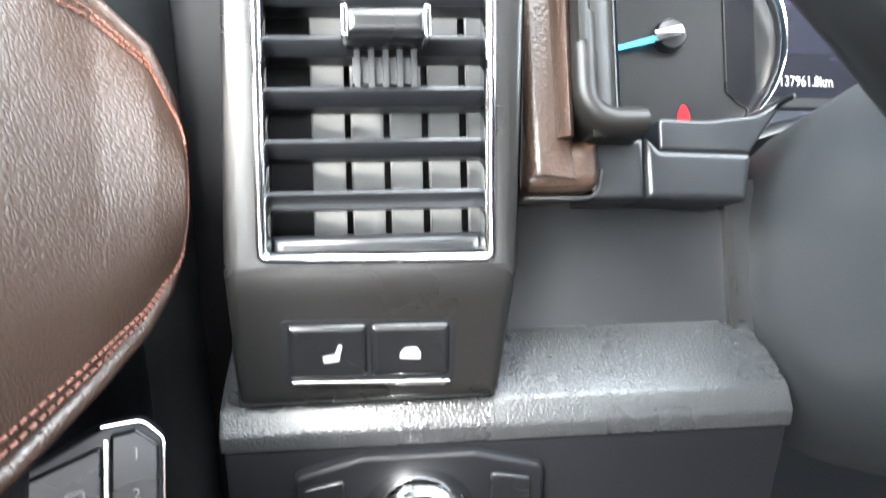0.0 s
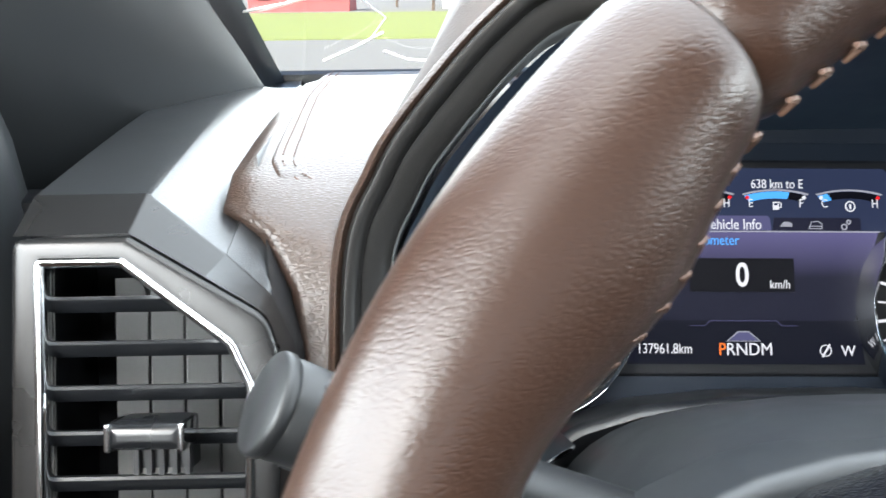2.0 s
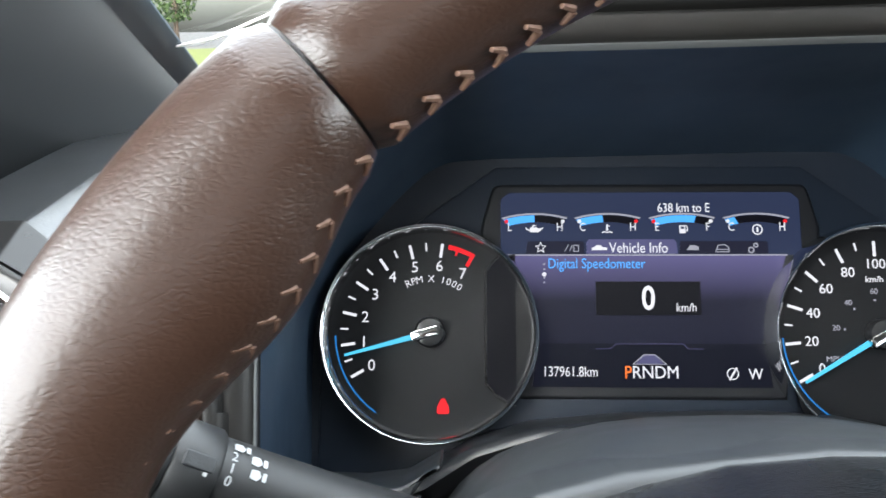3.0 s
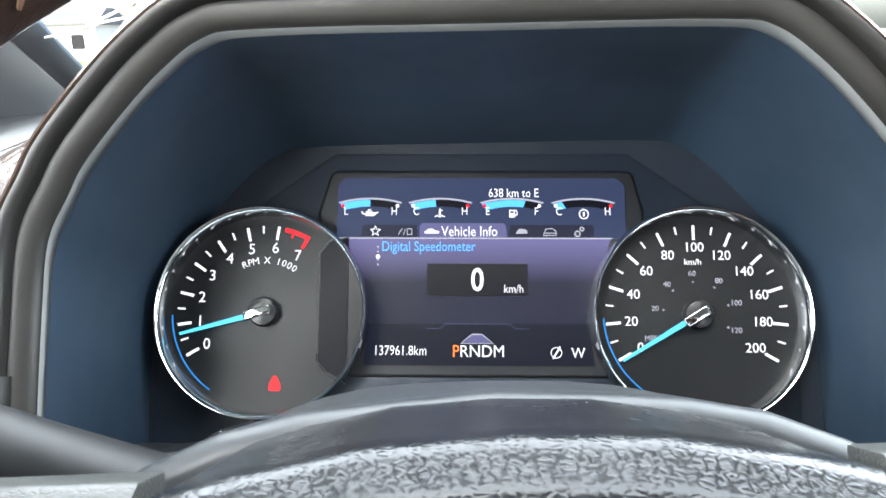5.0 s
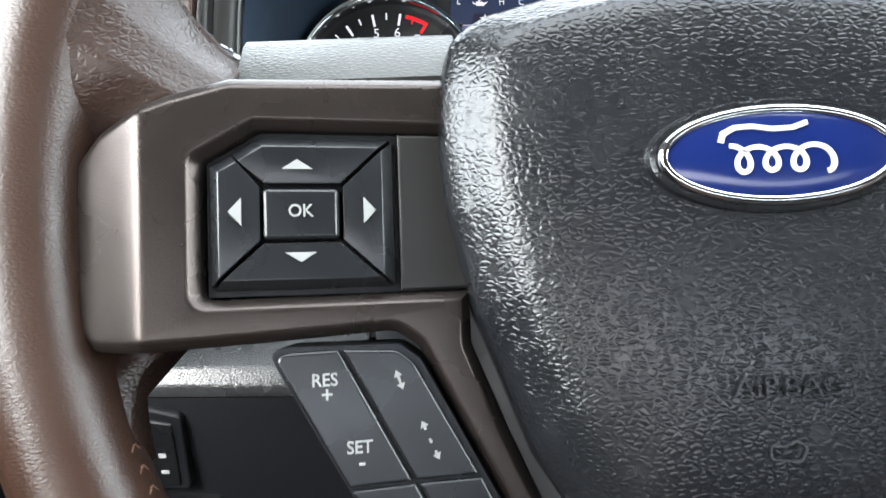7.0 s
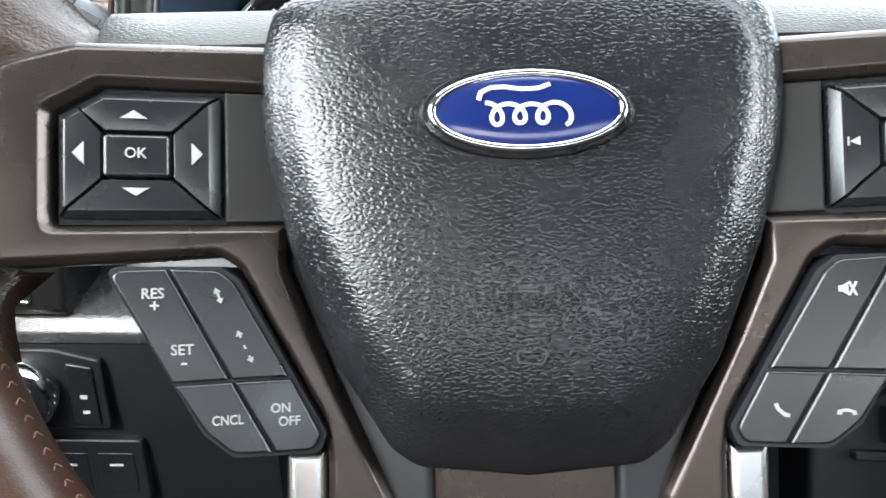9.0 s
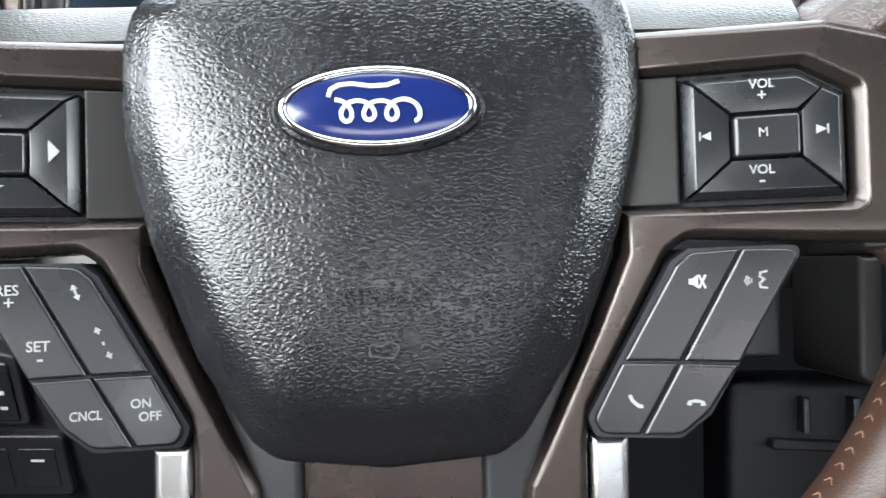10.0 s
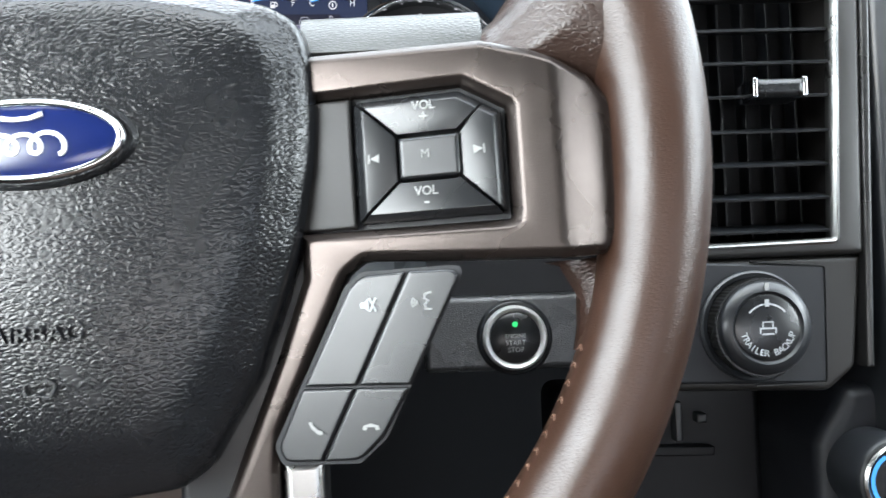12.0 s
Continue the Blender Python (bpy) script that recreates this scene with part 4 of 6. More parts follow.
for s in (1, -1):
    side = lambda pts: pts if s > 0 else mirror(pts)
    part("spoke_leather", leather_web(s), FOLDED, wheel, "creased brown leather", ang=75)
    part("spoke_core", pillow(fillet(side([(0.05, 0.036), (0.145, 0.030), (0.165, 0.01), (0.165, -0.038), (0.092, -0.038), (0.055, -0.104), (0.055, -0.15), (0.03, -0.15), (0.03, 0.036)]), 0.003), -0.045, -0.030, 0.003), SMOOTH, wheel)
    # The bronze bezel with its window for the buttons.
    bez = [(0.076, 0.0268), (0.1355, 0.0246), (0.1500, 0.0197), (0.1680, 0.0118), (0.1765, 0.0040), (0.1765, -0.0360), (0.1715, -0.0432), (0.1600, -0.0436), (0.1290, -0.0424), (0.0960, -0.0406), (0.0900, -0.0450), (0.0656, -0.0945),
           (0.0640, -0.107), (0.0640, -0.150), (0.0405, -0.150), (0.0440, -0.12), (0.066, -0.07), (0.076, -0.045), (0.076, -0.0308), (0.1425, -0.0312), (0.1425, 0.0030), (0.1290, 0.0115), (0.076, 0.0115)]
    rad = [0, 0.006, 0.008, 0.008, 0.006, 0.006, 0.006, 0.004, 0.01, 0.006, 0.006, 0.004, 0.003, 0, 0, 0.004, 0.004, 0.004, 0, 0.002, 0.002, 0.002, 0]
    bm = bevelled(fillet(side(bez), rad if s > 0 else rad[::-1], 4), -0.022, 0.0, 0.0026, 0.0026)
    bm.normal_update()
    bmesh.ops.triangulate(bm, faces=[f for f in bm.faces if len(f.verts) > 4])
    for cut_x in (0.100, 0.125, 0.1500, 0.1525, 0.1540, 0.1550, 0.1560, 0.1575, 0.1600, 0.1640, 0.1700):
        bmesh.ops.bisect_plane(bm, geom=bm.verts[:] + bm.edges[:] + bm.faces[:], plane_co=(s * cut_x, 0, 0), plane_no=(1, 0, 0))
    for v in bm.verts:
        v.co.z += bezel_face(v.co.x)
    part("spoke_bezel", bm, BRONZE, wheel, "brushed bronze bezel", ang=40)
    part("button_well", lean(prism(side([(0.076, -0.0306), (0.1420, -0.0306), (0.1420, 0.0116), (0.076, 0.0116)]), -0.014, -0.0065)), DARK, wheel)
    part("well_filler", lean(pillow(side([(0.076, -0.0302), (0.0942, -0.0302), (0.0942, 0.0112), (0.076, 0.0112)]), -0.009, -0.0022, 0.001)), DARKTRIM, wheel)
    pad_label = "dark directional button pad" if s < 0 else "dark audio button pad"
    keys = [("up_button", [(0.1352, 0.0052), (0.1283, 0.0098), (0.0957, 0.0098), (0.1086, -0.0026), (0.1268, -0.0026)]),
            ("down_button", [(0.1086, -0.0172), (0.1273, -0.0172), (0.1400, -0.0293), (0.0957, -0.0293)]),
            ("inner_button", [(0.0953, 0.0094), (0.0953, -0.0289), (0.1082, -0.0168), (0.1082, -0.0030)]),
            ("outer_button", [(0.1404, -0.0289), (0.1404, 0.0020), (0.1352, 0.0052), (0.1278, -0.0030), (0.1278, -0.0168)])]
    for nm, pts in keys:
        # Flat keys that meet in fine gaps; only the pad's outer edge is bevelled.
        cx, cy = 0.118, -0.0097
        low_ring = inset(pts, 0.00022)
        shrink = [(cx + (x - cx) * 0.885, cy + (y - cy) * 0.87) if max(abs(x - cx) / 0.0235, abs(y - cy) / 0.0205) > 0.6 else (x, y) for x, y in low_ring]
        rings = [flat(side(low_ring), -0.008), flat(side(low_ring), -0.0024), flat(side(shrink), 0.0004)]
        part(nm, lean(loft(bmesh.new(), rings)), PIANO, wheel, bev=0.00035)
    part("centre_button", lean(pillow(fillet(side([(0.1090, -0.0166), (0.1271, -0.0166), (0.1271, -0.0037), (0.1090, -0.0037)]), 0.0012), -0.008, 0.0014, 0.0011)), PIANO, wheel)
    # The lower buttons.
    low = [("upper_outer_button", [(0.1258, -0.0448), (0.1096, -0.0445), (0.0921, -0.0790), (0.1080, -0.0793)], [0.003, 0.0005, 0.0005, 0.0005]),
           ("upper_inner_button", [(0.1089, -0.0445), (0.0950, -0.0453), (0.0908, -0.0490), (0.0748, -0.0790), (0.0914, -0.0790)], [0.0005, 0.005, 0.006, 0.0005, 0.0005]),
           ("lower_outer_button", [(0.1076, -0.0799), (0.0914, -0.0796), (0.0798, -0.1022), (0.0912, -0.1018), (0.0990, -0.0945)], [0.0005, 0.0005, 0.0005, 0.007, 0.010]),
           ("lower_inner_button", [(0.0908, -0.0796), (0.0742, -0.0796), (0.0653, -0.0978), (0.0675, -0.1024), (0.0791, -0.1022)], [0.0005, 0.0005, 0.004, 0.005, 0.0005])]
    for nm, pts, radii in low:
        edge = fillet(inset(side(pts), 0.0001), radii if s > 0 else radii[::-1], 5)
        part(nm, lean(pillow(edge, -0.010, 0.0030, 0.0008)), PIANO, wheel)
    part("lower_well", lean(prism(fillet(inset(side([(0.1262, -0.0442), (0.0950, -0.0446), (0.0900, -0.0485), (0.0645, -0.0975), (0.0665, -0.1030), (0.0912, -0.1024), (0.0995, -0.0950)]), -0.0006), 0.003), -0.018, 0.0014)), DARK, wheel)
    # Bars over and under the spoke.
    bar = [(0.0270, -0.050), (0.0270, -0.0230), (0.0285, -0.0205), (0.0420, -0.0310), (0.0445, -0.0345), (0.0450, -0.050)]
    part("top_bar", loft(bmesh.new(), [[(s * x, u, n) for u, n in bar] for x in (0.078, 0.1395)]), BAR, wheel, "grained grey bar", bev=0.0012)
    part("leg_trim", pillow(fillet(side([(0.0650, -0.1040), (0.0785, -0.1040), (0.0785, -0.150), (0.0650, -0.150)]), 0.001), -0.040, -0.024, 0.003), SILVER, wheel, "satin silver trim")
    part("leg_gap", prism(side([(0.030, -0.100), (0.042, -0.110), (0.042, -0.15), (0.030, -0.15)]), -0.05, -0.034), SMOOTH, wheel)
part("lower_plate", pillow([(-0.032, -0.108), (0.032, -0.108), (0.032, -0.17), (-0.032, -0.17)], -0.055, -0.034, 0.002), BRONZE, wheel)


def mark(name, pts, x, y, lift=0.0, mat=None):
    bm = prism([(x + a, y + b) for a, b in pts], 0, 0.00025)
    for v in bm.verts:
        v.co.z += face(v.co.x) + lift
    return part(name, bm, mat or WHITEINK, wheel)


def label_text(text, size, x, y, lift, squeeze=0.95, bold=0.00006):
    ob = letters("print", text, size, WHITEINK, wheel, x, y, face(x) + lift, squeeze=squeeze, ext=0.0001, bold=bold)
    slope = math.atan(0.29) * (1 if x > 0 else -1)
    ob.matrix_basis = Matrix.Translation((x, y, face(x) + lift)) @ Matrix.Rotation(-slope, 4, "Y") @ Matrix.Diagonal((squeeze, 1, 1, 1))
    return ob


T, V, LW = 0.0007, 0.0018, 0.0034
mark("arrow_mark", [(-0.0038, -0.0012), (0.0038, -0.0012), (0, 0.0013)], -0.1188, 0.0025, T)
mark("arrow_mark", [(-0.0038, 0.0012), (0.0038, 0.0012), (0, -0.0013)], -0.1183, -0.0210, T)
mark("arrow_mark", [(0.0013, -0.0035), (0.0013, 0.0035), (-0.0018, 0)], -0.1335, -0.0095, T)
mark("arrow_mark", [(-0.0013, -0.0035), (-0.0013, 0.0035), (0.0018, 0)], -0.1015, -0.0092, T)
label_text("OK", 0.0045, -0.1180, -0.0095, 0.0019)
label_text("VOL", 0.0040, 0.1171, 0.0058, 0.0008)
label_text("+", 0.0052, 0.1171, 0.0022, 0.0008)
label_text("VOL", 0.0040, 0.1165, -0.0205, 0.0008)
label_text("-", 0.0063, 0.1165, -0.0235, 0.0008)
label_text("M", 0.0041, 0.1168, -0.0093, 0.0019, bold=0.0)
for sx, d in ((0.1010, -1), (0.1330, 1)):
    mark("skip_mark", [(-0.0016 * d, -0.0014), (-0.0016 * d, 0.0014), (0.0012 * d, 0)] if d > 0 else [(0.0016, -0.0014), (0.0016, 0.0014), (-0.0012, 0)], sx, -0.0092, T)
    mark("skip_mark", [(0.0013 * d, -0.0014), (0.0017 * d, -0.0014), (0.0017 * d, 0.0014), (0.0013 * d, 0.0014)], sx, -0.0092, T)
label_text("RES", 0.0045, -0.1130, -0.0520, LW)
label_text("+", 0.0056, -0.1125, -0.0558, LW)
label_text("SET", 0.0045, -0.1050, -0.0692, LW)
label_text("-", 0.0063, -0.1045, -0.0728, LW)
label_text("CNCL", 0.0041, -0.0925, -0.0912, LW, 0.85)
label_text("ON", 0.0041, -0.0772, -0.0884, LW)
label_text("OFF", 0.0041, -0.0747, -0.0926, LW)
def arrow(x, y, ax, ay, length, heads):
    """A thin arrow along (ax, ay); heads: 1 at its end, 2 at both, 0 a plain dash."""
    d = Vector((ax, ay)).normalized()
    n = Vector((-d.y, d.x))
    h = length / 2
    pts = [d * (h - 0.0012) + n * 0.0003, -d * (h - 0.0012) + n * 0.0003, -d * (h - 0.0012) - n * 0.0003, d * (h - 0.0012) - n * 0.0003]
    mark("gap_mark", [tuple(p) for p in pts], x, y, LW)
    for e in (1, -1)[:heads]:
        mark("gap_mark", [tuple(d * e * h), tuple(d * e * (h - 0.0016) + n * 0.0011), tuple(d * e * (h - 0.0016) - n * 0.0011)], x, y, LW)


arrow(-0.0948, -0.0530, 0.35, -1, 0.0052, 2)
arrow(-0.0888, -0.0655, -0.42, 1, 0.0036, 1)
arrow(-0.0874, -0.0690, 0.42, -1, 0.0036, 0)
arrow(-0.0860, -0.0722, 0.42, -1, 0.0036, 1)
mark("call_mark", [(-0.00218, 0.00172), (-0.00109, 0.00203), (-0.00062, 0.00062), (0.00094, -0.00078), (0.00218, -0.00109), (0.00203, -0.00218), (0.00062, -0.00203), (-0.00140, -0.00016)], 0.0778, -0.0915, LW)
mark("hang_mark", [(-0.00265, -0.00078), (-0.00234, 0.00047), (0, 0.00109), (0.00234, 0.00047), (0.00265, -0.00078), (0.00140, -0.00094), (0.00125, 0), (-0.00125, 0), (-0.00140, -0.00094)], 0.0952, -0.0915, LW)


def strokes(name, points, cx, cy, wide=0.0003, ink=None):
    # A drawn line, as one thin mark for each straight stretch.
    for (x0, y0), (x1, y1) in zip(points, points[1:]):
        d = math.hypot(x1 - x0, y1 - y0)
        ux, uy = (x1 - x0) / d * wide, (y1 - y0) / d * wide
        quad = [(x0 - ux + uy, y0 - uy - ux), (x1 + ux + uy, y1 + uy - ux), (x1 + ux - uy, y1 + uy + ux), (x0 - ux - uy, y0 - uy + ux)]
        if ink:
            mark(name, quad, cx, cy, LW, ink)
        else:
            mark(name, quad, cx, cy, LW)


for radius in (0.0008, 0.0016, 0.0024):
    strokes("voice_mark", [(-0.0004 - radius * math.cos(a), radius * 0.8 * math.sin(a)) for a in (-0.7, 0.0, 0.7)], 0.1126, -0.0543, 0.00022)
strokes("voice_mark", [(0.0030, 0.0028), (0.0014, 0.0024), (0.0012, 0.0012), (0.0024, 0.0004), (0.0012, -0.0008), (0.0014, -0.0020), (0.0030, -0.0022)], 0.1126, -0.0543)
mark("mute_mark", [(-0.0023, -0.0009), (-0.0012, -0.0009), (0.0002, -0.0020), (0.0002, 0.0020), (-0.0012, 0.0009), (-0.0023, 0.0009)], 0.0965, -0.0543, LW, GREYINK)
strokes("mute_mark", [(0.0006, 0.0018), (0.0023, -0.0018)], 0.0965, -0.0543, 0.00028, GREYINK)
strokes("mute_mark", [(0.0006, -0.0018), (0.0023, 0.0018)], 0.0965, -0.0543, 0.00028, GREYINK)


# The airbag cover.
hub_half = [(0.0, 0.0553), (0.030, 0.0540), (0.055, 0.0495), (0.072, 0.0452), (0.0815, 0.0395), (0.0850, 0.026), (0.0858, 0.008), (0.0838, -0.010), (0.0770, -0.038), (0.062, -0.077), (0.0445, -0.1045), (0.036, -0.1105), (0.0, -0.1138)]
hub = hub_half + mirror(hub_half)[1:-1][::1]
hub = ccw(hub)
hub = fillet(hub, 0.012, 3)


def hub_ring(k, z, up=0.0, low=1.0):
    return [(x * k, -0.028 + up + (y + 0.028) * k * (1.0 if y > 0 else low), z) for x, y in hub]


bm = bmesh.new()
loft(bm, [hub_ring(*r) for r in ((0.90, -0.108, 0.0070, 0.8), (0.950, -0.103, 0.0050, 0.8), (0.972, -0.094, 0.0031, 0.82), (0.974, -0.075, 0.0020, 0.85), (0.974, -0.056, 0.0010, 0.92), (0.978, -0.040), (0.978, -0.024), (0.972, -0.0178), (0.962, -0.0143), (0.946, -0.0124), (0.905, -0.0103, 0.0015), (0.865, -0.0083, 0.0031), (0.838, -0.0068, 0.0042), (0.815, -0.0058, 0.0050),
                                (0.79, -0.0050, 0.0052), (0.74, -0.0041, 0.0048), (0.62, -0.0028, 0.004), (0.45, -0.0016, 0.003), (0.28, -0.0009, 0.002), (0.12, -0.0005, 0.001))])
part("airbag_cover", bm, HUB, wheel, "grained black airbag cover", ang=70)
half = [(0.0, 0.0580), (0.029, 0.0564), (0.058, 0.0540), (0.081, 0.0492), (0.104, 0.0400), (0.125, 0.0280), (0.125, -0.02), (0.08, -0.08), (0.04, -0.112), (0.0, -0.114)]
bm = pillow(fillet(ccw(half + mirror(half)[1:-1]), 0.01, 3), -0.135, -0.096, 0.006)
part("back_cover", bm, SAIL, wheel, "smooth black back cover", ang=60)
letters("emboss", "AIRBAG", 0.0068, HUB, wheel, 0.0005, -0.0565, -0.0003, ext=0.0006, squeeze=1.15)
part("horn_emblem", sweep(fillet([(-0.004, -0.074), (0.003, -0.0745), (0.0045, -0.0715), (0.002, -0.070), (-0.001, -0.0715), (-0.004, -0.0705)], 0.001), [(0, -0.0006), (0.0005, -0.0006), (0.0005, 0.0002), (0, 0.0002)], True, depth=[-0.0014] * 30), PIANO, wheel)
part("badge_seat", loft(bmesh.new(), [[(x, y, z) for x, y in circle(0.0155 * k, 64, 0, 0, 0.0345 * k)] for k, z in ((0.98, -0.004), (0.90, 0.0004), (0.85, -0.0004))]), HUB, wheel, ang=70)
badge = part("badge", loft(bmesh.new(), [[(x, y, z) for x, y in circle(0.0112 * k, 72, 0, 0, 0.0283 * k)] for k, z in ((1, -0.002), (1, 0.0018), (0.9, 0.0024), (0.6, 0.0030), (0.2, 0.0032))]), BLUE, wheel, "blue enamel oval", ang=60)
part("badge_rim", sweep(circle(0.0112, 72, 0, 0, 0.0283), [(-0.0010, -0.003), (-0.0012, 0.0024), (-0.0007, 0.0031), (0.0005, 0.0031), (0.0011, 0.0024), (0.0013, -0.003)], True), CHROME, badge, "chrome rim", ang=60)
# A silver flourish on the badge.
loops = [(-0.0125 + 0.0235 * i / 72 + 0.0031 * math.sin(i / 72 * 22.0), -0.0012 + (0.0034 - 0.0006 * math.sin(i / 72 * 3.1)) * math.cos(i / 72 * 22.0)) for i in range(73)]
part("badge_flourish", sweep(loops, [(-0.0007, 0.0026), (0.0007, 0.0026), (0.0006, 0.0036), (-0.0006, 0.0036)], False), RING, badge, "silver looped flourish")
swoosh = [(-0.0145, 0.0030), (-0.0138, 0.0052), (-0.0110, 0.0066), (-0.0070, 0.0068), (-0.0020, 0.0060), (0.0030, 0.0062), (0.0065, 0.0074)]
part("badge_flourish", sweep(swoosh, [(-0.0008, 0.0026), (0.0008, 0.0026), (0.0006, 0.0036), (-0.0006, 0.0036)], False), RING, badge, "silver swoosh")

# ---- steering column and lever ----
column = thing("steering_column", "black plastic steering column cover behind the wheel", "steering column")
rings = []
for z, hw, top, bot in ((-0.05, 0.060, 0.034, -0.085), (-0.075, 0.098, 0.046, -0.105), (-0.11, 0.110, 0.056, -0.115), (-0.15, 0.115, 0.0600, -0.118), (-0.20, 0.120, 0.0590, -0.120), (-0.26, 0.124, 0.050, -0.125)):
    cy, hh = (top + bot) / 2, (top - bot) / 2
    rings.append([(hw * math.copysign(abs(math.cos(a)) ** 0.7, math.cos(a)), cy + hh * math.copysign(abs(math.sin(a)) ** 0.7, math.sin(a)), z) for a in (2 * math.pi * i / 48 for i in range(48))])
part("shroud", loft(bmesh.new(), rings), SAIL, column, ang=60)
part("hub_cone", lathe([(0.055, -0.09), (0.055, -0.05), (0.045, -0.044)], 40, 0, -0.03), SMOOTH, column)

lever = thing("turn_signal_lever", "black multifunction lever on the steering column", "lever")
A, B = Vector((-0.2120, 0.0710, -0.0815)), Vector((-0.075, 0.004, -0.160))
d = (B - A).normalized()
q = d.to_track_quat("Z", "Y")
LM = Matrix.Translation(A) @ q.to_matrix().to_4x4()
lever_ring = lambda prof: lathe(prof, 36)
for nm, prof, mat in (("end_cap", [(0.0126, -0.0022), (0.0134, -0.0018), (0.0138, -0.0008), (0.0138, 0.0010), (0.0131, 0.0020)], LEVER),
                      ("wiper_collar", [(0.0126, 0.002), (0.0132, 0.003), (0.0132, 0.030), (0.0126, 0.031)], LEVER),
                      ("speed_collar", [(0.0118, 0.031), (0.0126, 0.032), (0.0126, 0.044), (0.0118, 0.045)], LEVER),
                      ("stem", [(0.0110, 0.045), (0.0112, 0.060), (0.0120, 0.085), (0.0140, 0.120), (0.0160, 0.160)], LEVER)):
    bm = lever_ring(prof)
    bm.transform(LM)
    part(nm, bm, mat, lever, ang=50)
for ang0 in (-50, -15, 30, 75, 120):
    bm = box(-0.0006, 0.0006, 0.0128, 0.0136, 0.008, 0.026)
    bm.transform(LM @ Matrix.Rotation(radians(ang0), 4, "Z"))
    part("grip_ridge", bm, BLACK, lever)
facing = q.inverted() @ Vector((0.0, 0.45, 1.0))
FACE = math.degrees(math.atan2(-facing.x, facing.y))


def lever_print(z0, turn, bm, r, mat=None):
    """Print on the lever: z0 along it, turned from the side that faces the seat."""
    bm.transform(LM @ Matrix.Rotation(radians(FACE - turn), 4, "Z") @ Matrix(((0, 1, 0, 0), (0, 0, 1, r), (1, 0, 0, z0), (0, 0, 0, 1))))
    part("lever_mark", bm, mat or GREYINK, lever)


def lever_text(text, size, z0, turn, r):
    ob = letters("print", text, size, GREYINK, lever, 0, 0, 0, ext=0.0001)
    ob.matrix_basis = LM @ Matrix.Rotation(radians(FACE - turn), 4, "Z") @ Matrix(((0, 1, 0, 0), (0, 0, 1, r), (1, 0, 0, z0), (0, 0, 0, 1)))


for k in range(4):
    lever_print(0.0270, 38 - 9 * k, box(-0.0018, 0.0018, -0.0003, 0.0003, 0, 0.0002), 0.0133)
lever_print(0.0270, -8, box(-0.0012, 0.0012, -0.0003, 0.0003, 0, 0.0002), 0.0133)
lever_text("O", 0.0042, 0.0270, -26, 0.0133)
for k, (dz, tt) in enumerate(((0.0, 22), (0.0, 6), (0.0, 14))):
    lever_print(0.0235, tt, sweep(circle(0.0011, 12), [(0, 0), (0.0004, 0), (0.0004, 0.0002), (0, 0.0002)], True), 0.0133)
lever_print(0.0385, -2, pillow(fillet([(-0.0045, -0.0022), (0.0045, -0.0022), (0.0045, 0.0022), (-0.0045, 0.0022)], 0.0008), -0.001, 0.0008, 0.0005), 0.0124, BLACK)
lever_print(0.0410, -14, box(-0.0006, 0.0006, -0.0006, 0.0006, 0, 0.0002), 0.0127)
for ch, tt in (("2", 22), ("1", 4), ("0", -14)):
    lever_text(ch, 0.0040, 0.0480, tt, 0.0112)
for z0, tt in ((0.0490, 40), (0.0545, 26), (0.0550, 6)):
    lever_print(z0, tt, prism(fillet([(-0.0016, -0.0012), (0.0006, -0.0015), (0.0018, 0.0), (0.0006, 0.0015), (-0.0016, 0.0012)], 0.0004), 0, 0.0002), 0.0113)
    lever_print(z0 + 0.0026, tt, box(-0.0006, 0.0006, -0.0012, 0.0012, 0, 0.0002), 0.0114)


# ---- vents and switches beside the wheel ----
def slotted_frame(name, outer, hole, z0, z1, mat, parent, edge, label=""):
    """A plate with a hole; both outlines have the same number of points."""
    o, h = ccw(outer), ccw(hole)
    bm = bmesh.new()
    rings = [flat(o, z0), flat(o, z1 - edge)]
    for f in (30, 60, 90):
        rings.append(flat(inset(o, edge * (1 - math.cos(radians(f)))), z1 - edge + edge * math.sin(radians(f))))
    rings += [flat(h, z1), flat(h, z0)]
    loft(bm, rings, False, False)
    return part(name, bm, mat, parent, label, ang=50)


left_vent = thing("air_vent", "black slatted air vent in a grey metallic frame", "air vent", VENT, group="air vents")
hole = [(-0.3175, 0.1166), (-0.2853, 0.1166), (-0.2447, 0.0852), (-0.2372, 0.0688), (-0.2395, -0.0250), (-0.3178, -0.0235)]
outer = [(-0.3265, 0.1240), (-0.2838, 0.1246), (-0.2323, 0.0935), (-0.2268, 0.0746), (-0.2322, -0.0310), (-0.3290, -0.0290)]
hole_r = fillet(hole, [0.003, 0.004, 0.012, 0.010, 0.004, 0.004], 4)

def plate_with_hole(z0, z1, edge):
    """The frame: six straight sides round the hole, lofted so that each corner matches."""
    o, h = ccw(fillet(outer, [0.005, 0.006, 0.014, 0.012, 0.0012, 0.0012], 4)), ccw(hole_r)
    rings = [flat(o, z0), flat(o, z1 - edge)]
    for f in (30, 60, 90):
        rings.append(flat(inset(o, edge * (1 - math.cos(radians(f)))), z1 - edge + edge * math.sin(radians(f))))
    mid = [((a[0] + b[0]) / 2, (a[1] + b[1]) / 2) for a, b in zip(o, h)]
    rings += [flat(mid, z1 + 0.0004), flat(h, z1), flat(h, z0)]
    return loft(bmesh.new(), rings, False, False)


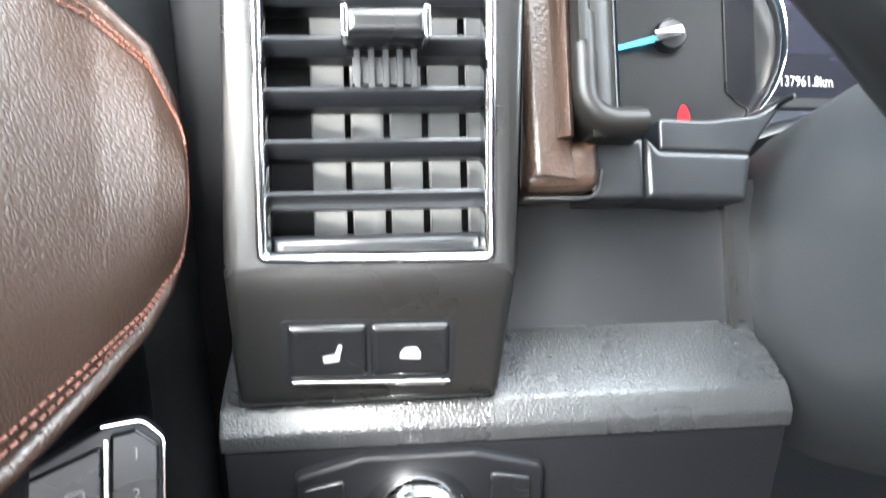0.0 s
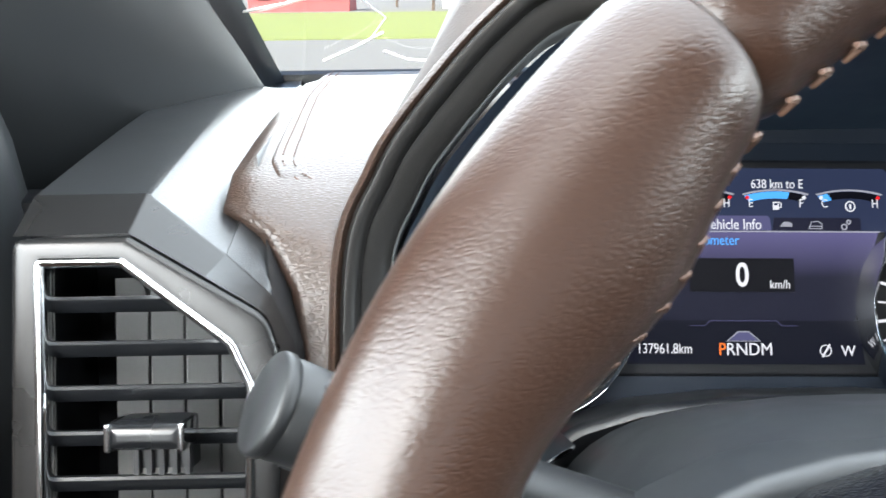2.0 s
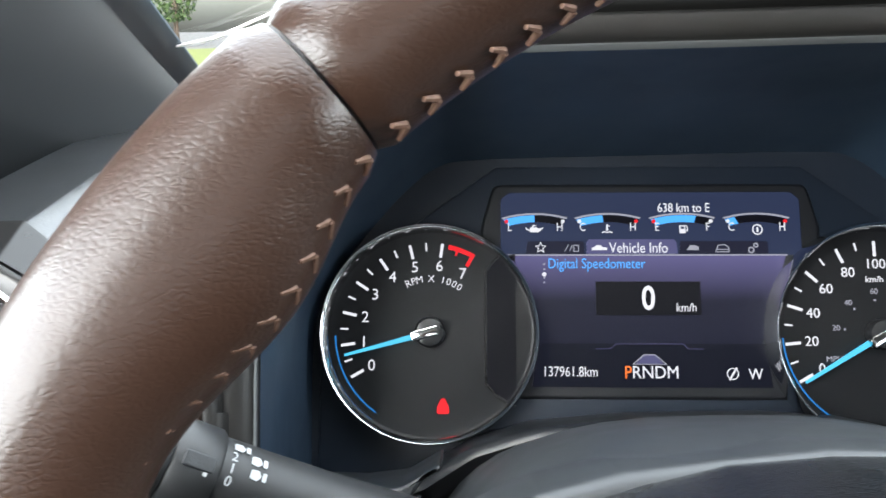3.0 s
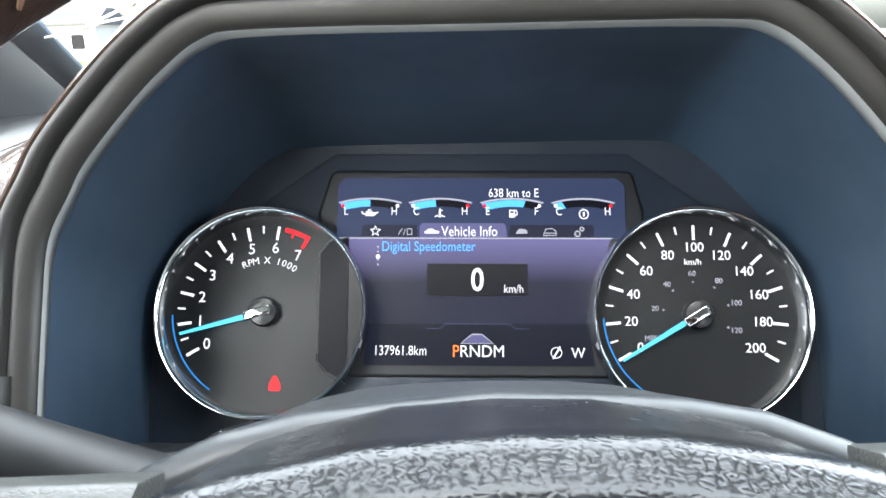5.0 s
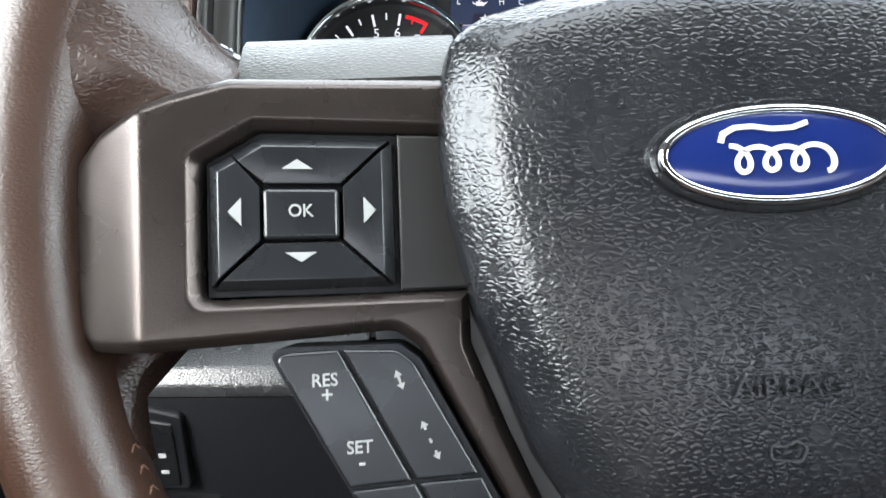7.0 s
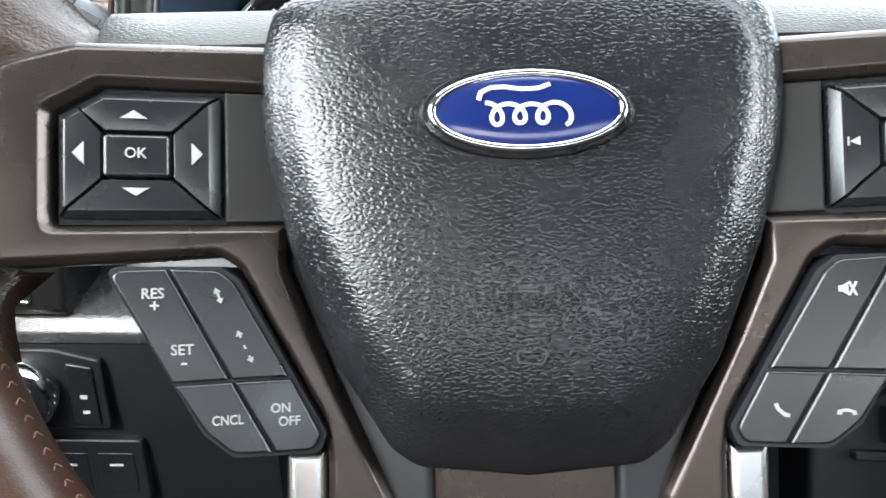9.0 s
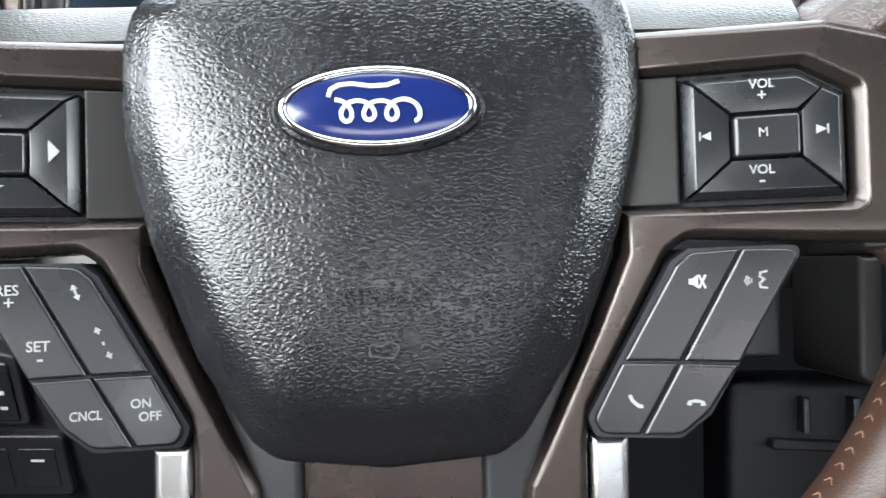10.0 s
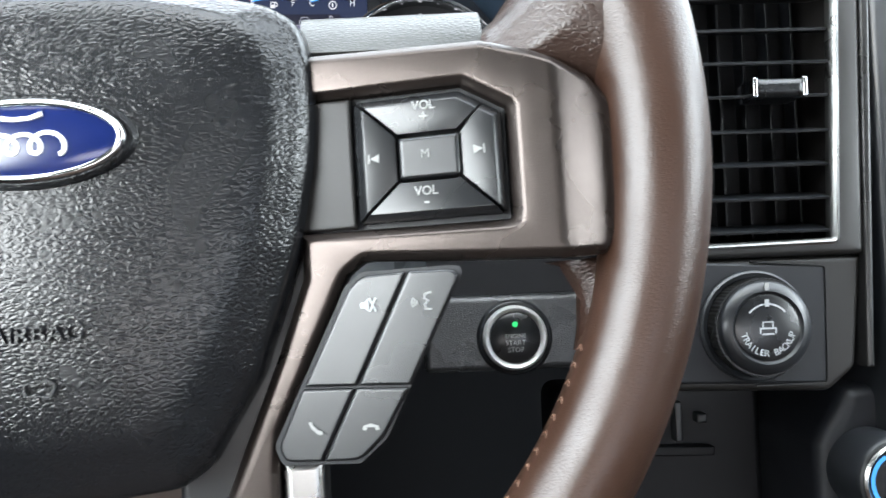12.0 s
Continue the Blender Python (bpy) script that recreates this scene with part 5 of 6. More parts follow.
part("frame", plate_with_hole(-0.012, 0.0, 0.0025), GREYTRIM, left_vent, "grey metallic frame", ang=50)
bm = bmesh.new()
loft(bm, [[(*f, -0.0020), (*f, -0.0026), (f[0] * 0.06 + g[0] * 0.94, f[1] * 0.06 + g[1] * 0.94, -0.0172), (*g, -0.0185), (*g, -0.060)] for f, g in zip(EDGE_FRONT, EDGE_BACK)], False, False, False)
part("frame_top", bm, GREYTRIM, left_vent, "bevelled outer edge", ang=25)
part("frame_side", prism([(-0.3288, -0.028), (-0.3262, -0.028), (-0.3250, 0.123), (-0.3266, 0.123)], -0.06, -0.003), GREYTRIM, left_vent, bev=0.001)
part("chrome_trim", sweep(ccw(hole_r), [(0.0002, -0.003), (0.0002, 0.0010), (-0.0010, 0.0018), (-0.0026, 0.0012), (-0.0038, -0.0010), (-0.0042, -0.006)], True), CHROME, left_vent, "chrome inner trim", ang=60)


def hole_right(u):
    pts = [(0.1166, -0.2853), (0.0852, -0.2447), (0.0688, -0.2372), (-0.0250, -0.2395)]
    for (u1, x1), (u0, x0) in zip(pts, pts[1:]):
        if u0 <= u <= u1:
            return x0 + (x1 - x0) * (u - u0) / (u1 - u0)
    return -0.24


def slat(x0, x1, u, z, parent, rise=False):
    bm = bmesh.new()
    prof = [(0.0006, 0.0), (0.0013, -0.0008), (0.0018, -0.004), (0.0052, -0.019), (0.0040, -0.020), (0.0002, -0.0042), (-0.0005, -0.0004)] if rise else [(0.0002, 0.0), (0.0013, -0.0007), (0.0012, -0.004), (-0.0036, -0.019), (-0.0052, -0.018), (-0.0050, -0.0042), (-0.0008, -0.0002)]
    loft(bm, [[(x, u + a, z + b) for a, b in prof] for x in (x0, x1)])
    return part("slat", bm, SLAT, parent)


for u in (0.1008, 0.0840, 0.0672, 0.0503, 0.0332, 0.0160, -0.0013):
    slat(-0.3165, hole_right(u) - 0.0012, u, -0.004, left_vent)
wall_in = inset(hole_r, -0.0012)
part("duct", loft(bmesh.new(), [flat(wall_in, -0.003), flat(wall_in, -0.055)], False, True), DARK, left_vent)
for i in range(5):
    x = -0.2950 + i * 0.0143
    top_u = 0.108 if i < 2 else (0.104, 0.094, 0.078)[i - 2]
    bm = pillow([(-0.0062, -0.019), (0.0062, -0.019), (0.0062, top_u - 0.01), (0.0035, top_u), (-0.0062, top_u)], -0.0008, 0.0008, 0.0004)
    bm.transform(Matrix.Translation((x, 0, -0.033)) @ Matrix.Rotation(radians(20), 4, "Y"))
    part("vane", bm, VANE, left_vent, "grey vertical vane")
part("vane_rail", box(-0.304, -0.242, -0.0215, -0.0185, -0.040, -0.028), SMOOTH, left_vent)
part("sill", pillow([(-0.3150, -0.0225), (-0.2415, -0.0235), (-0.2425, -0.0150), (-0.3140, -0.0150)], -0.05, -0.006, 0.004), SMOOTH, left_vent)


def vent_knob(x, u, z, parent, fork=True):
    w = 0.0136
    part("knob", pillow(fillet([(x - w, u - 0.0050), (x + w, u - 0.0050), (x + w, u + 0.0050), (x - w, u + 0.0050)], 0.002), z - 0.012, z + 0.007, 0.0035), PIANO, parent, "black slider knob with bright ends")
    for sx in (-1, 1):
        part("knob_end", pillow(fillet([(x + sx * (w - 0.0016), u - 0.0053), (x + sx * (w + 0.0006), u - 0.0050), (x + sx * (w + 0.0006), u + 0.0050), (x + sx * (w - 0.0016), u + 0.0053)], 0.0008), z - 0.007, z + 0.0074, 0.0007), CHROME, parent, "chrome end")
    if not fork:
        return
    part("knob_fork", box(x - 0.011, x + 0.011, u - 0.016, u - 0.004, z - 0.022, z - 0.013), SMOOTH, parent)
    for k in range(5):
        part("knob_tooth", box(x - 0.0105 + k * 0.0048, x - 0.0085 + k * 0.0048, u - 0.0180, u - 0.0050, z - 0.014, z - 0.010), SMOOTH, parent)


vent_knob(-0.2743, 0.0524, 0.004, left_vent)

# The foot of the frame leans back, with two switches in it.
FOOT = VENT @ Matrix.Translation((0, -0.0300, 0.0011)) @ Matrix.Rotation(radians(17), 4, "X")
LOCAL = VENT.inverted() @ FOOT


def foot_part(name, bm, mat, label=""):
    bm.transform(LOCAL)
    return part(name, bm, mat, left_vent, label)


rows = []
for i in range(30):
    d = 0.0500 * i / 29
    bend = radians(17) * min(1.0, d / 0.011)
    straight = max(0.0, d - 0.011)
    arc_r = 0.011 / radians(17)
    u = -0.0256 - arc_r * math.sin(bend) - straight * math.cos(radians(17))
    z = 0.0004 - arc_r * (1 - math.cos(bend)) - straight * math.sin(radians(17))
    end = max(0.0, (d - 0.0460) / 0.004)
    z -= 0.004 * (1 - math.sqrt(max(0.0, 1 - end * end)))
    xl, xr = -0.3291 + 0.0015 * i / 29, -0.2316 - 0.0052 * i / 29
    rows.append([(xl, u, z - 0.06), (xl, u, z - 0.0050), (xl + 0.0006, u, z - 0.0024), (xl + 0.0020, u, z - 0.0007), (xl + 0.0045, u, z), (xr - 0.0045, u, z), (xr - 0.0020, u, z - 0.0007), (xr - 0.0006, u, z - 0.0024), (xr, u, z - 0.0050), (xr, u, z - 0.06)])
part("foot", loft(bmesh.new(), rows), GREYTRIM, left_vent, "grey metallic foot with switches", ang=50)
foot_part("switch_recess", prism(fillet([(-0.3108, -0.0372), (-0.2535, -0.0390), (-0.2530, -0.0150), (-0.3115, -0.0135)], 0.002), -0.004, 0.0003), DARK)
foot_part("switch_strip", pillow(fillet([(-0.3085, -0.0372), (-0.2545, -0.0390), (-0.2545, -0.0370), (-0.3088, -0.0352)], 0.0006), -0.002, 0.0016, 0.0007), SILVER, "satin silver strip")


def rocker(x0, x1, label):
    s = thing("switch", label, "switch", FOOT, group="vent switches")
    k = -0.0011 * (x0 + 0.31) / 0.056
    part("button", pillow(fillet([(x0, -0.0345 + k), (x1, -0.0350 + k), (x1, -0.0152 + k), (x0, -0.0147 + k)], 0.0016), -0.006, 0.0018, 0.0022), PIANO, s)
    return s


sw = rocker(-0.3095, -0.2828, "black heated seat switch under the air vent")
part("symbol", prism([(-0.2975, -0.0285), (-0.2925, -0.0280), (-0.2912, -0.0222), (-0.2925, -0.0220), (-0.2938, -0.0255), (-0.2978, -0.0262)], 0.0016, 0.0021), GREYINK, sw)
sw = rocker(-0.2820, -0.2548, "black tailgate switch under the air vent")
part("symbol", prism([(-0.2720, -0.0278), (-0.2650, -0.0282), (-0.2648, -0.0258), (-0.2662, -0.0238), (-0.2702, -0.0240), (-0.2718, -0.0256)], 0.0016, 0.0021), GREYINK, sw)

# The black bracket under the hood's lip, with the lip's hook.
bracket = thing("cluster_bracket", "black plastic bracket under the cluster hood", "trim")
part("bracket", pillow([(-0.198, -0.001), (-0.1770, -0.001), (-0.1765, 0.022), (-0.198, 0.022)], -0.26, -0.206, 0.002), SMOOTH, bracket)
part("bracket_lip", pillow(fillet([(-0.1765, -0.001), (-0.1375, -0.003), (-0.1340, 0.0155), (-0.1705, 0.0172), (-0.1765, 0.024)], 0.002), -0.26, -0.205, 0.0025), SMOOTH, bracket)
part("bracket_face", pillow(fillet([(-0.1702, 0.0175), (-0.1340, 0.0158), (-0.1200, 0.0345), (-0.1130, 0.0375), (-0.1135, 0.0400), (-0.1300, 0.0310), (-0.1500, 0.0290), (-0.1700, 0.0300)], [0.001, 0.001, 0.01, 0.004, 0.002, 0.01, 0.006, 0.002]), -0.26, -0.207, 0.0015), SMOOTH, bracket)
lip_path = fillet([(-0.205, 0.016), (-0.150, 0.0175), (-0.127, 0.0215), (-0.100, 0.0375), (-0.068, 0.0465), (-0.019, 0.0500), (0.055, 0.0500), (0.098, 0.0465), (0.132, 0.0375), (0.160, 0.0215), (0.205, 0.016)], [0, 0.02, 0.02, 0.03, 0.03, 0.05, 0.05, 0.03, 0.03, 0.02, 0], 5)
part("lower_lip", sweep(lip_path, [(0.020, -0.008), (0.004, 0.006), (0.0, 0.0045), (-0.0015, 0.0), (-0.0020, -0.030), (0.020, -0.030)], False, depth=[-0.278]), SMOOTH, bracket, "smooth black lower lip", ang=60)
hook = fillet([(-0.1985, 0.064), (-0.1985, 0.0300), (-0.1815, 0.0300)], [0, 0.012, 0], 8)
part("hook", sweep(hook, [(-0.001, -0.016), (-0.0008, -0.002), (0.0010, 0.0030), (0.0040, 0.0054), (0.0068, 0.0054), (0.0092, 0.0026), (0.0100, -0.004), (0.0105, -0.02)], False, depth=[-0.1905]), LIP, bracket, "satin dark hook of the lip", ang=60)
part("hood_end", pillow(fillet([(-0.2260, 0.0010), (-0.1960, 0.0010), (-0.1960, 0.0200), (-0.2260, 0.0200)], [0.005, 0.007, 0.001, 0.001]), -0.235, -0.1975, 0.006), DOORSKIN, bracket, "brown leather end of the hood", ang=70)
part("end_line", sweep(fillet([(-0.2240, 0.0000), (-0.1965, 0.0000), (-0.1945, 0.0100)], [0, 0.005, 0]), [(0, -0.006), (0, 0.0), (0.0009, 0.0), (0.0009, -0.006)], False, depth=[-0.2035]), TRIMLINE, bracket, "fine bright line")

# ---- lower dash ----
knee = thing("knee_panel", "black grained knee panel under the dash", "dash panel", Matrix())
def knee_shape(prof, x0, x1):
    return loft(bmesh.new(), [[(x, y, z) for y, z in prof] for x in (x0, x1)])


part("shelf", knee_shape([(0.26, -0.096), (0.245, -0.100), (0.200, -0.1400), (0.170, -0.1460), (0.158, -0.1500), (0.152, -0.1570), (0.1515, -0.164), (0.26, -0.164)], -0.335, -0.125), SHELF, knee, "grained shelf with a rounded edge", ang=50, bev=0.0015)
# The fascia's near-black holds the shade under the shelf.
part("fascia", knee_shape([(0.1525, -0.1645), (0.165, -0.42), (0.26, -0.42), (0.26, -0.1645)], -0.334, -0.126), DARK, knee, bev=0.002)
infill = thing("dash_infill", "smooth dark panel beside the steering column", "dash panel")
part("panel", prism([(-0.236, -0.060), (-0.118, -0.060), (-0.118, 0.010), (-0.236, 0.010)], -0.30, -0.236), SMOOTH, infill)
part("edge_strip", box(-0.1335, -0.1300, -0.060, 0.0, -0.24, -0.232), GREYTRIM, infill)
# Darker than its left twin: shade above the start button, put into colour.
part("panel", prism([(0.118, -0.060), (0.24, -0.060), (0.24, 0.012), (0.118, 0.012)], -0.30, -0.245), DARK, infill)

lamp_switch = thing("headlamp_switch", "black headlamp switch panel with a chrome-ringed knob", "switch", pose(-0.266, 0.150, -0.197, 90, 0, 0))
part("plate", pillow(fillet([(-0.044, -0.022), (0.046, -0.022), (0.046, 0.024), (0.020, 0.031), (-0.020, 0.031), (-0.044, 0.024)], 0.004), -0.004, 0.002, 0.0015), DARK, lamp_switch)
part("knob", lathe([(0.0215, 0.001), (0.0215, 0.010), (0.0195, 0.014), (0.0190, 0.014)], 48, 0, 0.004), CHROME, lamp_switch, "chrome ring", ang=60)
part("knob_face", lathe([(0.0188, 0.008), (0.0188, 0.0148), (0.0170, 0.0155)], 48, 0, 0.004), PIANO, lamp_switch)
for k, (a, b) in enumerate(((-0.010, 0.012), (-0.004, 0.0155), (0.003, 0.0160), (0.010, 0.0125), (0.0, 0.004))):
    part("knob_mark", box(a - 0.0016, a + 0.0016, b - 0.001, b + 0.001, 0.0153, 0.0158), WHITEINK, lamp_switch)
for sx in (-1, 1):
    part("side_button", pillow(fillet([(sx * 0.026, -0.018), (sx * 0.041, -0.018), (sx * 0.041, 0.020), (sx * 0.026, 0.023)], 0.002), 0.0, 0.0035, 0.001), PIANO, lamp_switch)
    part("button_mark", box(sx * 0.034 - 0.002, sx * 0.034 + 0.002, 0.000, 0.0025, 0.0034, 0.0038), GREYINK, lamp_switch)
    part("button_mark", box(sx * 0.034 - 0.002, sx * 0.034 + 0.002, -0.010, -0.008, 0.0034, 0.0038), GREYINK, lamp_switch)
brake_panel = thing("brake_control_panel", "black control panel with small buttons under the headlamp switch", "switch", pose(-0.250, 0.152, -0.250, 90, 0, 0))
part("plate", pillow(fillet([(-0.05, -0.022), (0.045, -0.022), (0.045, 0.022), (-0.05, 0.022)], 0.004), -0.004, 0.002, 0.0015), DARK, brake_panel)
for a in (-0.03, 0.0, 0.028):
    part("button", pillow(fillet([(a - 0.011, -0.015), (a + 0.011, -0.015), (a + 0.011, 0.013), (a - 0.011, 0.013)], 0.002), 0.0, 0.0026, 0.0005), DARK, brake_panel)
    part("button_mark", box(a - 0.004, a + 0.004, 0.004, 0.0055, 0.0025, 0.0029), GREYINK, brake_panel)

# ---- driver door ----
door = thing("door_trim", "brown stitched leather door pad over black door plastic", "door panel", Matrix())
part("panel", box(-0.47, -0.388, -0.9, 0.60, -0.6, -0.075), SMOOTH, door, bev=0.006)
sail = [(-0.50, 0.244), (-0.402, 0.246), (-0.390, 0.254), (-0.374, 0.276), (-0.369, 0.298), (-0.376, 0.320), (-0.40, 0.338), (-0.50, 0.36)]
part("sail", loft(bmesh.new(), [[(x - 0.10 * max(0, z), y - 0.35 * max(0, z - 0.08), z) for x, y in sail] for z in (-0.30, 0.0, 0.08, 0.16, 0.30)]), SAIL, door, "smooth black sail panel", ang=60)
top_cap = [(-0.54, -0.60), (-0.475, -0.60), (-0.446, 0.10), (-0.54, 0.10)]
part("upper_panel", loft(bmesh.new(), [[(x - 0.10 * max(0, z), y, z) for x, y in top_cap] for z in (-0.30, 0.0, 0.045, 0.060)]), SAIL, door, "upper door card", bev=0.004)
front_cap = [(-0.54, 0.101), (-0.446, 0.101), (-0.413, 0.198), (-0.411, 0.210), (-0.420, 0.217), (-0.54, 0.217)]
part("upper_panel", loft(bmesh.new(), [[(x - 0.10 * max(0, z), max(y, 0.101 + 0.9 * max(0, z - 0.06)), z) for x, y in front_cap] for z in (-0.30, 0.0, 0.06, 0.10, 0.16)]), SAIL, door, "upper door card", bev=0.003)
D = lambda x, u, n: DASH @ Vector((x, u, n))
top = [D(-0.343, 0.000, -0.196), D(-0.344, 0.030, -0.194), D(-0.353, 0.054, -0.190), D(-0.369, 0.070, -0.180), D(-0.385, 0.074, -0.14), D(-0.400, 0.074, -0.10), D(-0.415, 0.070, 0.10)]
bot = [D(-0.343, -0.006, -0.196), D(-0.345, -0.026, -0.193), D(-0.350, -0.046, -0.172), D(-0.356, -0.062, -0.148), D(-0.366, -0.080, -0.122), D(-0.376, -0.095, -0.09), D(-0.40, -0.13, 0.10)]
def pad_point(k, f, lift=0.0):
    """A place on the door pad: k along it from its nose, f from its upper to its lower edge."""
    i = min(int(k), len(top) - 2)
    a, b = top[i].lerp(top[i + 1], k - i), bot[i].lerp(bot[i + 1], k - i)
    bulge = (math.sin(math.pi * max(0.0, min(1.0, f))) ** 0.6) * min(1, (a - b).length / 0.06)
    return a.lerp(b, f) + Vector((-0.0035, 0, 0)) + Vector((0.010, -0.016, 0.004)) * bulge + Vector((0.65, -0.72, 0.2)) * lift


steps = [0.1 * i for i in range(61)]
rings = []
for k in steps:
    a, b = pad_point(k, 0), pad_point(k, 1)
    rings.append([tuple(pad_point(k, j / 20)) for j in range(21)] + [tuple(b + Vector((-0.03, 0.02, -0.002))), tuple(a + Vector((-0.03, 0.02, 0.0)))])
part("leather_pad", loft(bmesh.new(), rings), DOORSKIN, door, "brown grained leather pad", ang=80)
def pad_line(fa, fb, kn, lift):
    """A line that follows the door pad's edge round its nose."""
    arcs = [(kn + 0.5 * (1 - math.sin(math.pi * i / 24)), 0.5 - (0.5 - fa) * math.cos(math.pi * i / 24)) for i in range(1, 24)]
    return [pad_point(6 - 0.1 * i, fa, lift) for i in range(48)] + [pad_point(k, f, lift * 1.3) for k, f in arcs] + [pad_point(1.3 + 0.1 * i, fb, lift) for i in range(48)]


bm = bmesh.new()
line = pad_line(0.045, 0.955, 0.30, -0.0006)
rings = []
for i, p in enumerate(line):
    g = (line[min(i + 1, len(line) - 1)] - line[max(i - 1, 0)]).normalized()
    q = g.to_track_quat("Z", "Y")
    rings.append([tuple(p + q @ Vector((0.0030 * math.cos(2 * math.pi * j / 10), 0.0030 * math.sin(2 * math.pi * j / 10), 0))) for j in range(10)])
part("piping", loft(bm, rings), DOORSKIN, door, "rolled leather edge", ang=80)
for fa, kn in ((0.088, 0.62), (0.112, 0.74)):
    line = pad_line(fa, 1 - fa, kn, 0.0010)
    bm = bmesh.new()
    for p, q in zip(line, line[1:]):
        n = max(1, int((q - p).length / 0.0036))
        for m in range(n):
            rod(tuple(p.lerp(q, m / n)), tuple(p.lerp(q, (m + 0.72) / n)), 0.00055, 5, bm)
    tagged(part("stitching", bm, THREAD, door, "rust coloured stitching"), kind="stuff")
memory = thing("seat_memory_switch", "black seat memory and lock switches on the door", "switch", DASH @ Matrix.Translation((-0.358, -0.090, -0.188)) @ Matrix.Rotation(radians(14), 4, "Y"))
part("plate", pillow(fillet([(-0.034, -0.026), (0.0085, -0.026), (0.0085, 0.012), (0.002, 0.018), (-0.010, 0.017), (-0.034, 0.004)], [0.003, 0.003, 0.005, 0.006, 0.004, 0.003]), -0.012, 0.0, 0.0015), SMOOTH, memory)
part("bright_edge", sweep(fillet([(0.0078, -0.026), (0.0078, 0.0115), (0.0015, 0.0175), (-0.0105, 0.0160)], [0, 0.004, 0.006, 0], 5), [(0, -0.001), (0.0010, -0.001), (0.0008, 0.0008), (0.0002, 0.0008)], False), CHROME, memory, "bright edge")
part("memory_button", pillow(fillet([(-0.0080, -0.0255), (0.0070, -0.0255), (0.0070, 0.0100), (0.0, 0.0155), (-0.0080, 0.0140)], 0.002), -0.004, 0.0018, 0.0012), PIANO, memory)
part("lock_button", pillow(fillet([(-0.0320, -0.0255), (-0.0100, -0.0255), (-0.0100, 0.0110), (-0.0320, 0.0020)], 0.002), -0.004, 0.0018, 0.0012), PIANO, memory)
part("divider", box(-0.0096, -0.0084, -0.0255, 0.0125, -0.004, 0.0016), SILVER, memory)
letters("print", "1", 0.0052, WHITEINK, memory, 0.0, 0.0072, 0.0019)
letters("print", "2", 0.0052, WHITEINK, memory, 0.0, -0.0055, 0.0019)
part("symbol", sweep(fillet([(-0.0205, -0.0085), (-0.0155, -0.0075), (-0.0160, -0.0030), (-0.0200, -0.0040)], 0.0005, 2), [(0, -0.0002), (0.0008, -0.0002), (0.0008, 0.0002), (0, 0.0002)], True, depth=[0.0019]), WHITEINK, memory)
handle = thing("door_handle", "black inner door handle in the leather pad", "door handle", DASH @ Matrix.Translation((-0.404, 0.035, -0.115)))
part("lever", pillow(fillet([(-0.03, -0.012), (0.012, -0.010), (0.018, 0.0), (0.008, 0.011), (-0.03, 0.012)], 0.006), -0.02, 0.006, 0.005), SMOOTH, handle)

# ---- windscreen pillar ----
pillar = thing("windscreen_pillar", "black trimmed windscreen pillar", "pillar", Matrix(), kind="structure")
foot_line = [(-0.440, 0.300), (-0.400, 0.318), (-0.365, 0.360), (-0.330, 0.418), (-0.306, 0.468), (-0.290, 0.508), (-0.2835, 0.528), (-0.288, 0.545), (-0.36, 0.57), (-0.46, 0.50)]
rings = []
for s in (-0.06, 0.0, 0.05, 0.12, 0.25, 0.45, 0.68):
    rings.append([(x - 0.10 * s, y - 1.12 * s, 0.070 + 0.80 * s - 0.2 * max(0, 0.52 - y) * (1 if s < 0.01 else 0)) for x, y in foot_line])
part("trim", loft(bmesh.new(), rings), PILLAR, pillar, "smooth dark grey trim", ang=60)
tag_pts = [Vector((-0.3080, 0.514, 0.074)), Vector((-0.3180, 0.494, 0.074)), Vector((-0.3150, 0.452, 0.118)), Vector((-0.3030, 0.468, 0.111))]
out = (tag_pts[1] - tag_pts[0]).cross(tag_pts[2] - tag_pts[0]).normalized()
out = out if out.y < 0 else -out
part("cover", loft(bmesh.new(), [[tuple(p - out * 0.02) for p in tag_pts], [tuple(p + out * 0.0035) for p in tag_pts]]), PILLAR, pillar, "small cover plate", bev=0.002)

# ---- right of the wheel ----
RN2 = -0.162
stack = thing("centre_stack", "dark metallic centre stack panel beside the wheel", "dash panel")
hole2 = fillet([(0.255, -0.036), (0.338, -0.0345), (0.346, 0.120), (0.255, 0.120)], 0.004)
slotted_frame("panel", fillet([(0.235, -0.0405), (0.3515, -0.0405), (0.358, 0.13), (0.235, 0.13)], 0.003), hole2, RN2 - 0.06, RN2 - 0.001, DARKTRIM, stack, 0.003)
part("panel", pillow(fillet([(0.235, -0.0410), (0.235, -0.108), (0.330, -0.112), (0.345, -0.10), (0.3515, -0.0410)], [0.001, 0.008, 0.008, 0.008, 0.001]), -0.24, RN2 - 0.004, 0.003), DARKTRIM, stack)
part("side_strip", pillow(fillet([(0.349, -0.10), (0.353, -0.10), (0.363, 0.13), (0.358, 0.13)], 0.001), -0.2, RN2, 0.0015), GREYTRIM, stack, "grey side strip")
# Near-black slabs paint the shade of the recess below the stack.
part("lower_panel", pillow(fillet([(0.20, -0.118), (0.335, -0.118), (0.335, -0.30), (0.20, -0.30)], 0.01), -0.30, -0.255, 0.006), DARK, stack, "recess, near-black for its shade")
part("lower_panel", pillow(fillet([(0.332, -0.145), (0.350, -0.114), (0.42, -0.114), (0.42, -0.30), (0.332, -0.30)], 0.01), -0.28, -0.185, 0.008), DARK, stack)
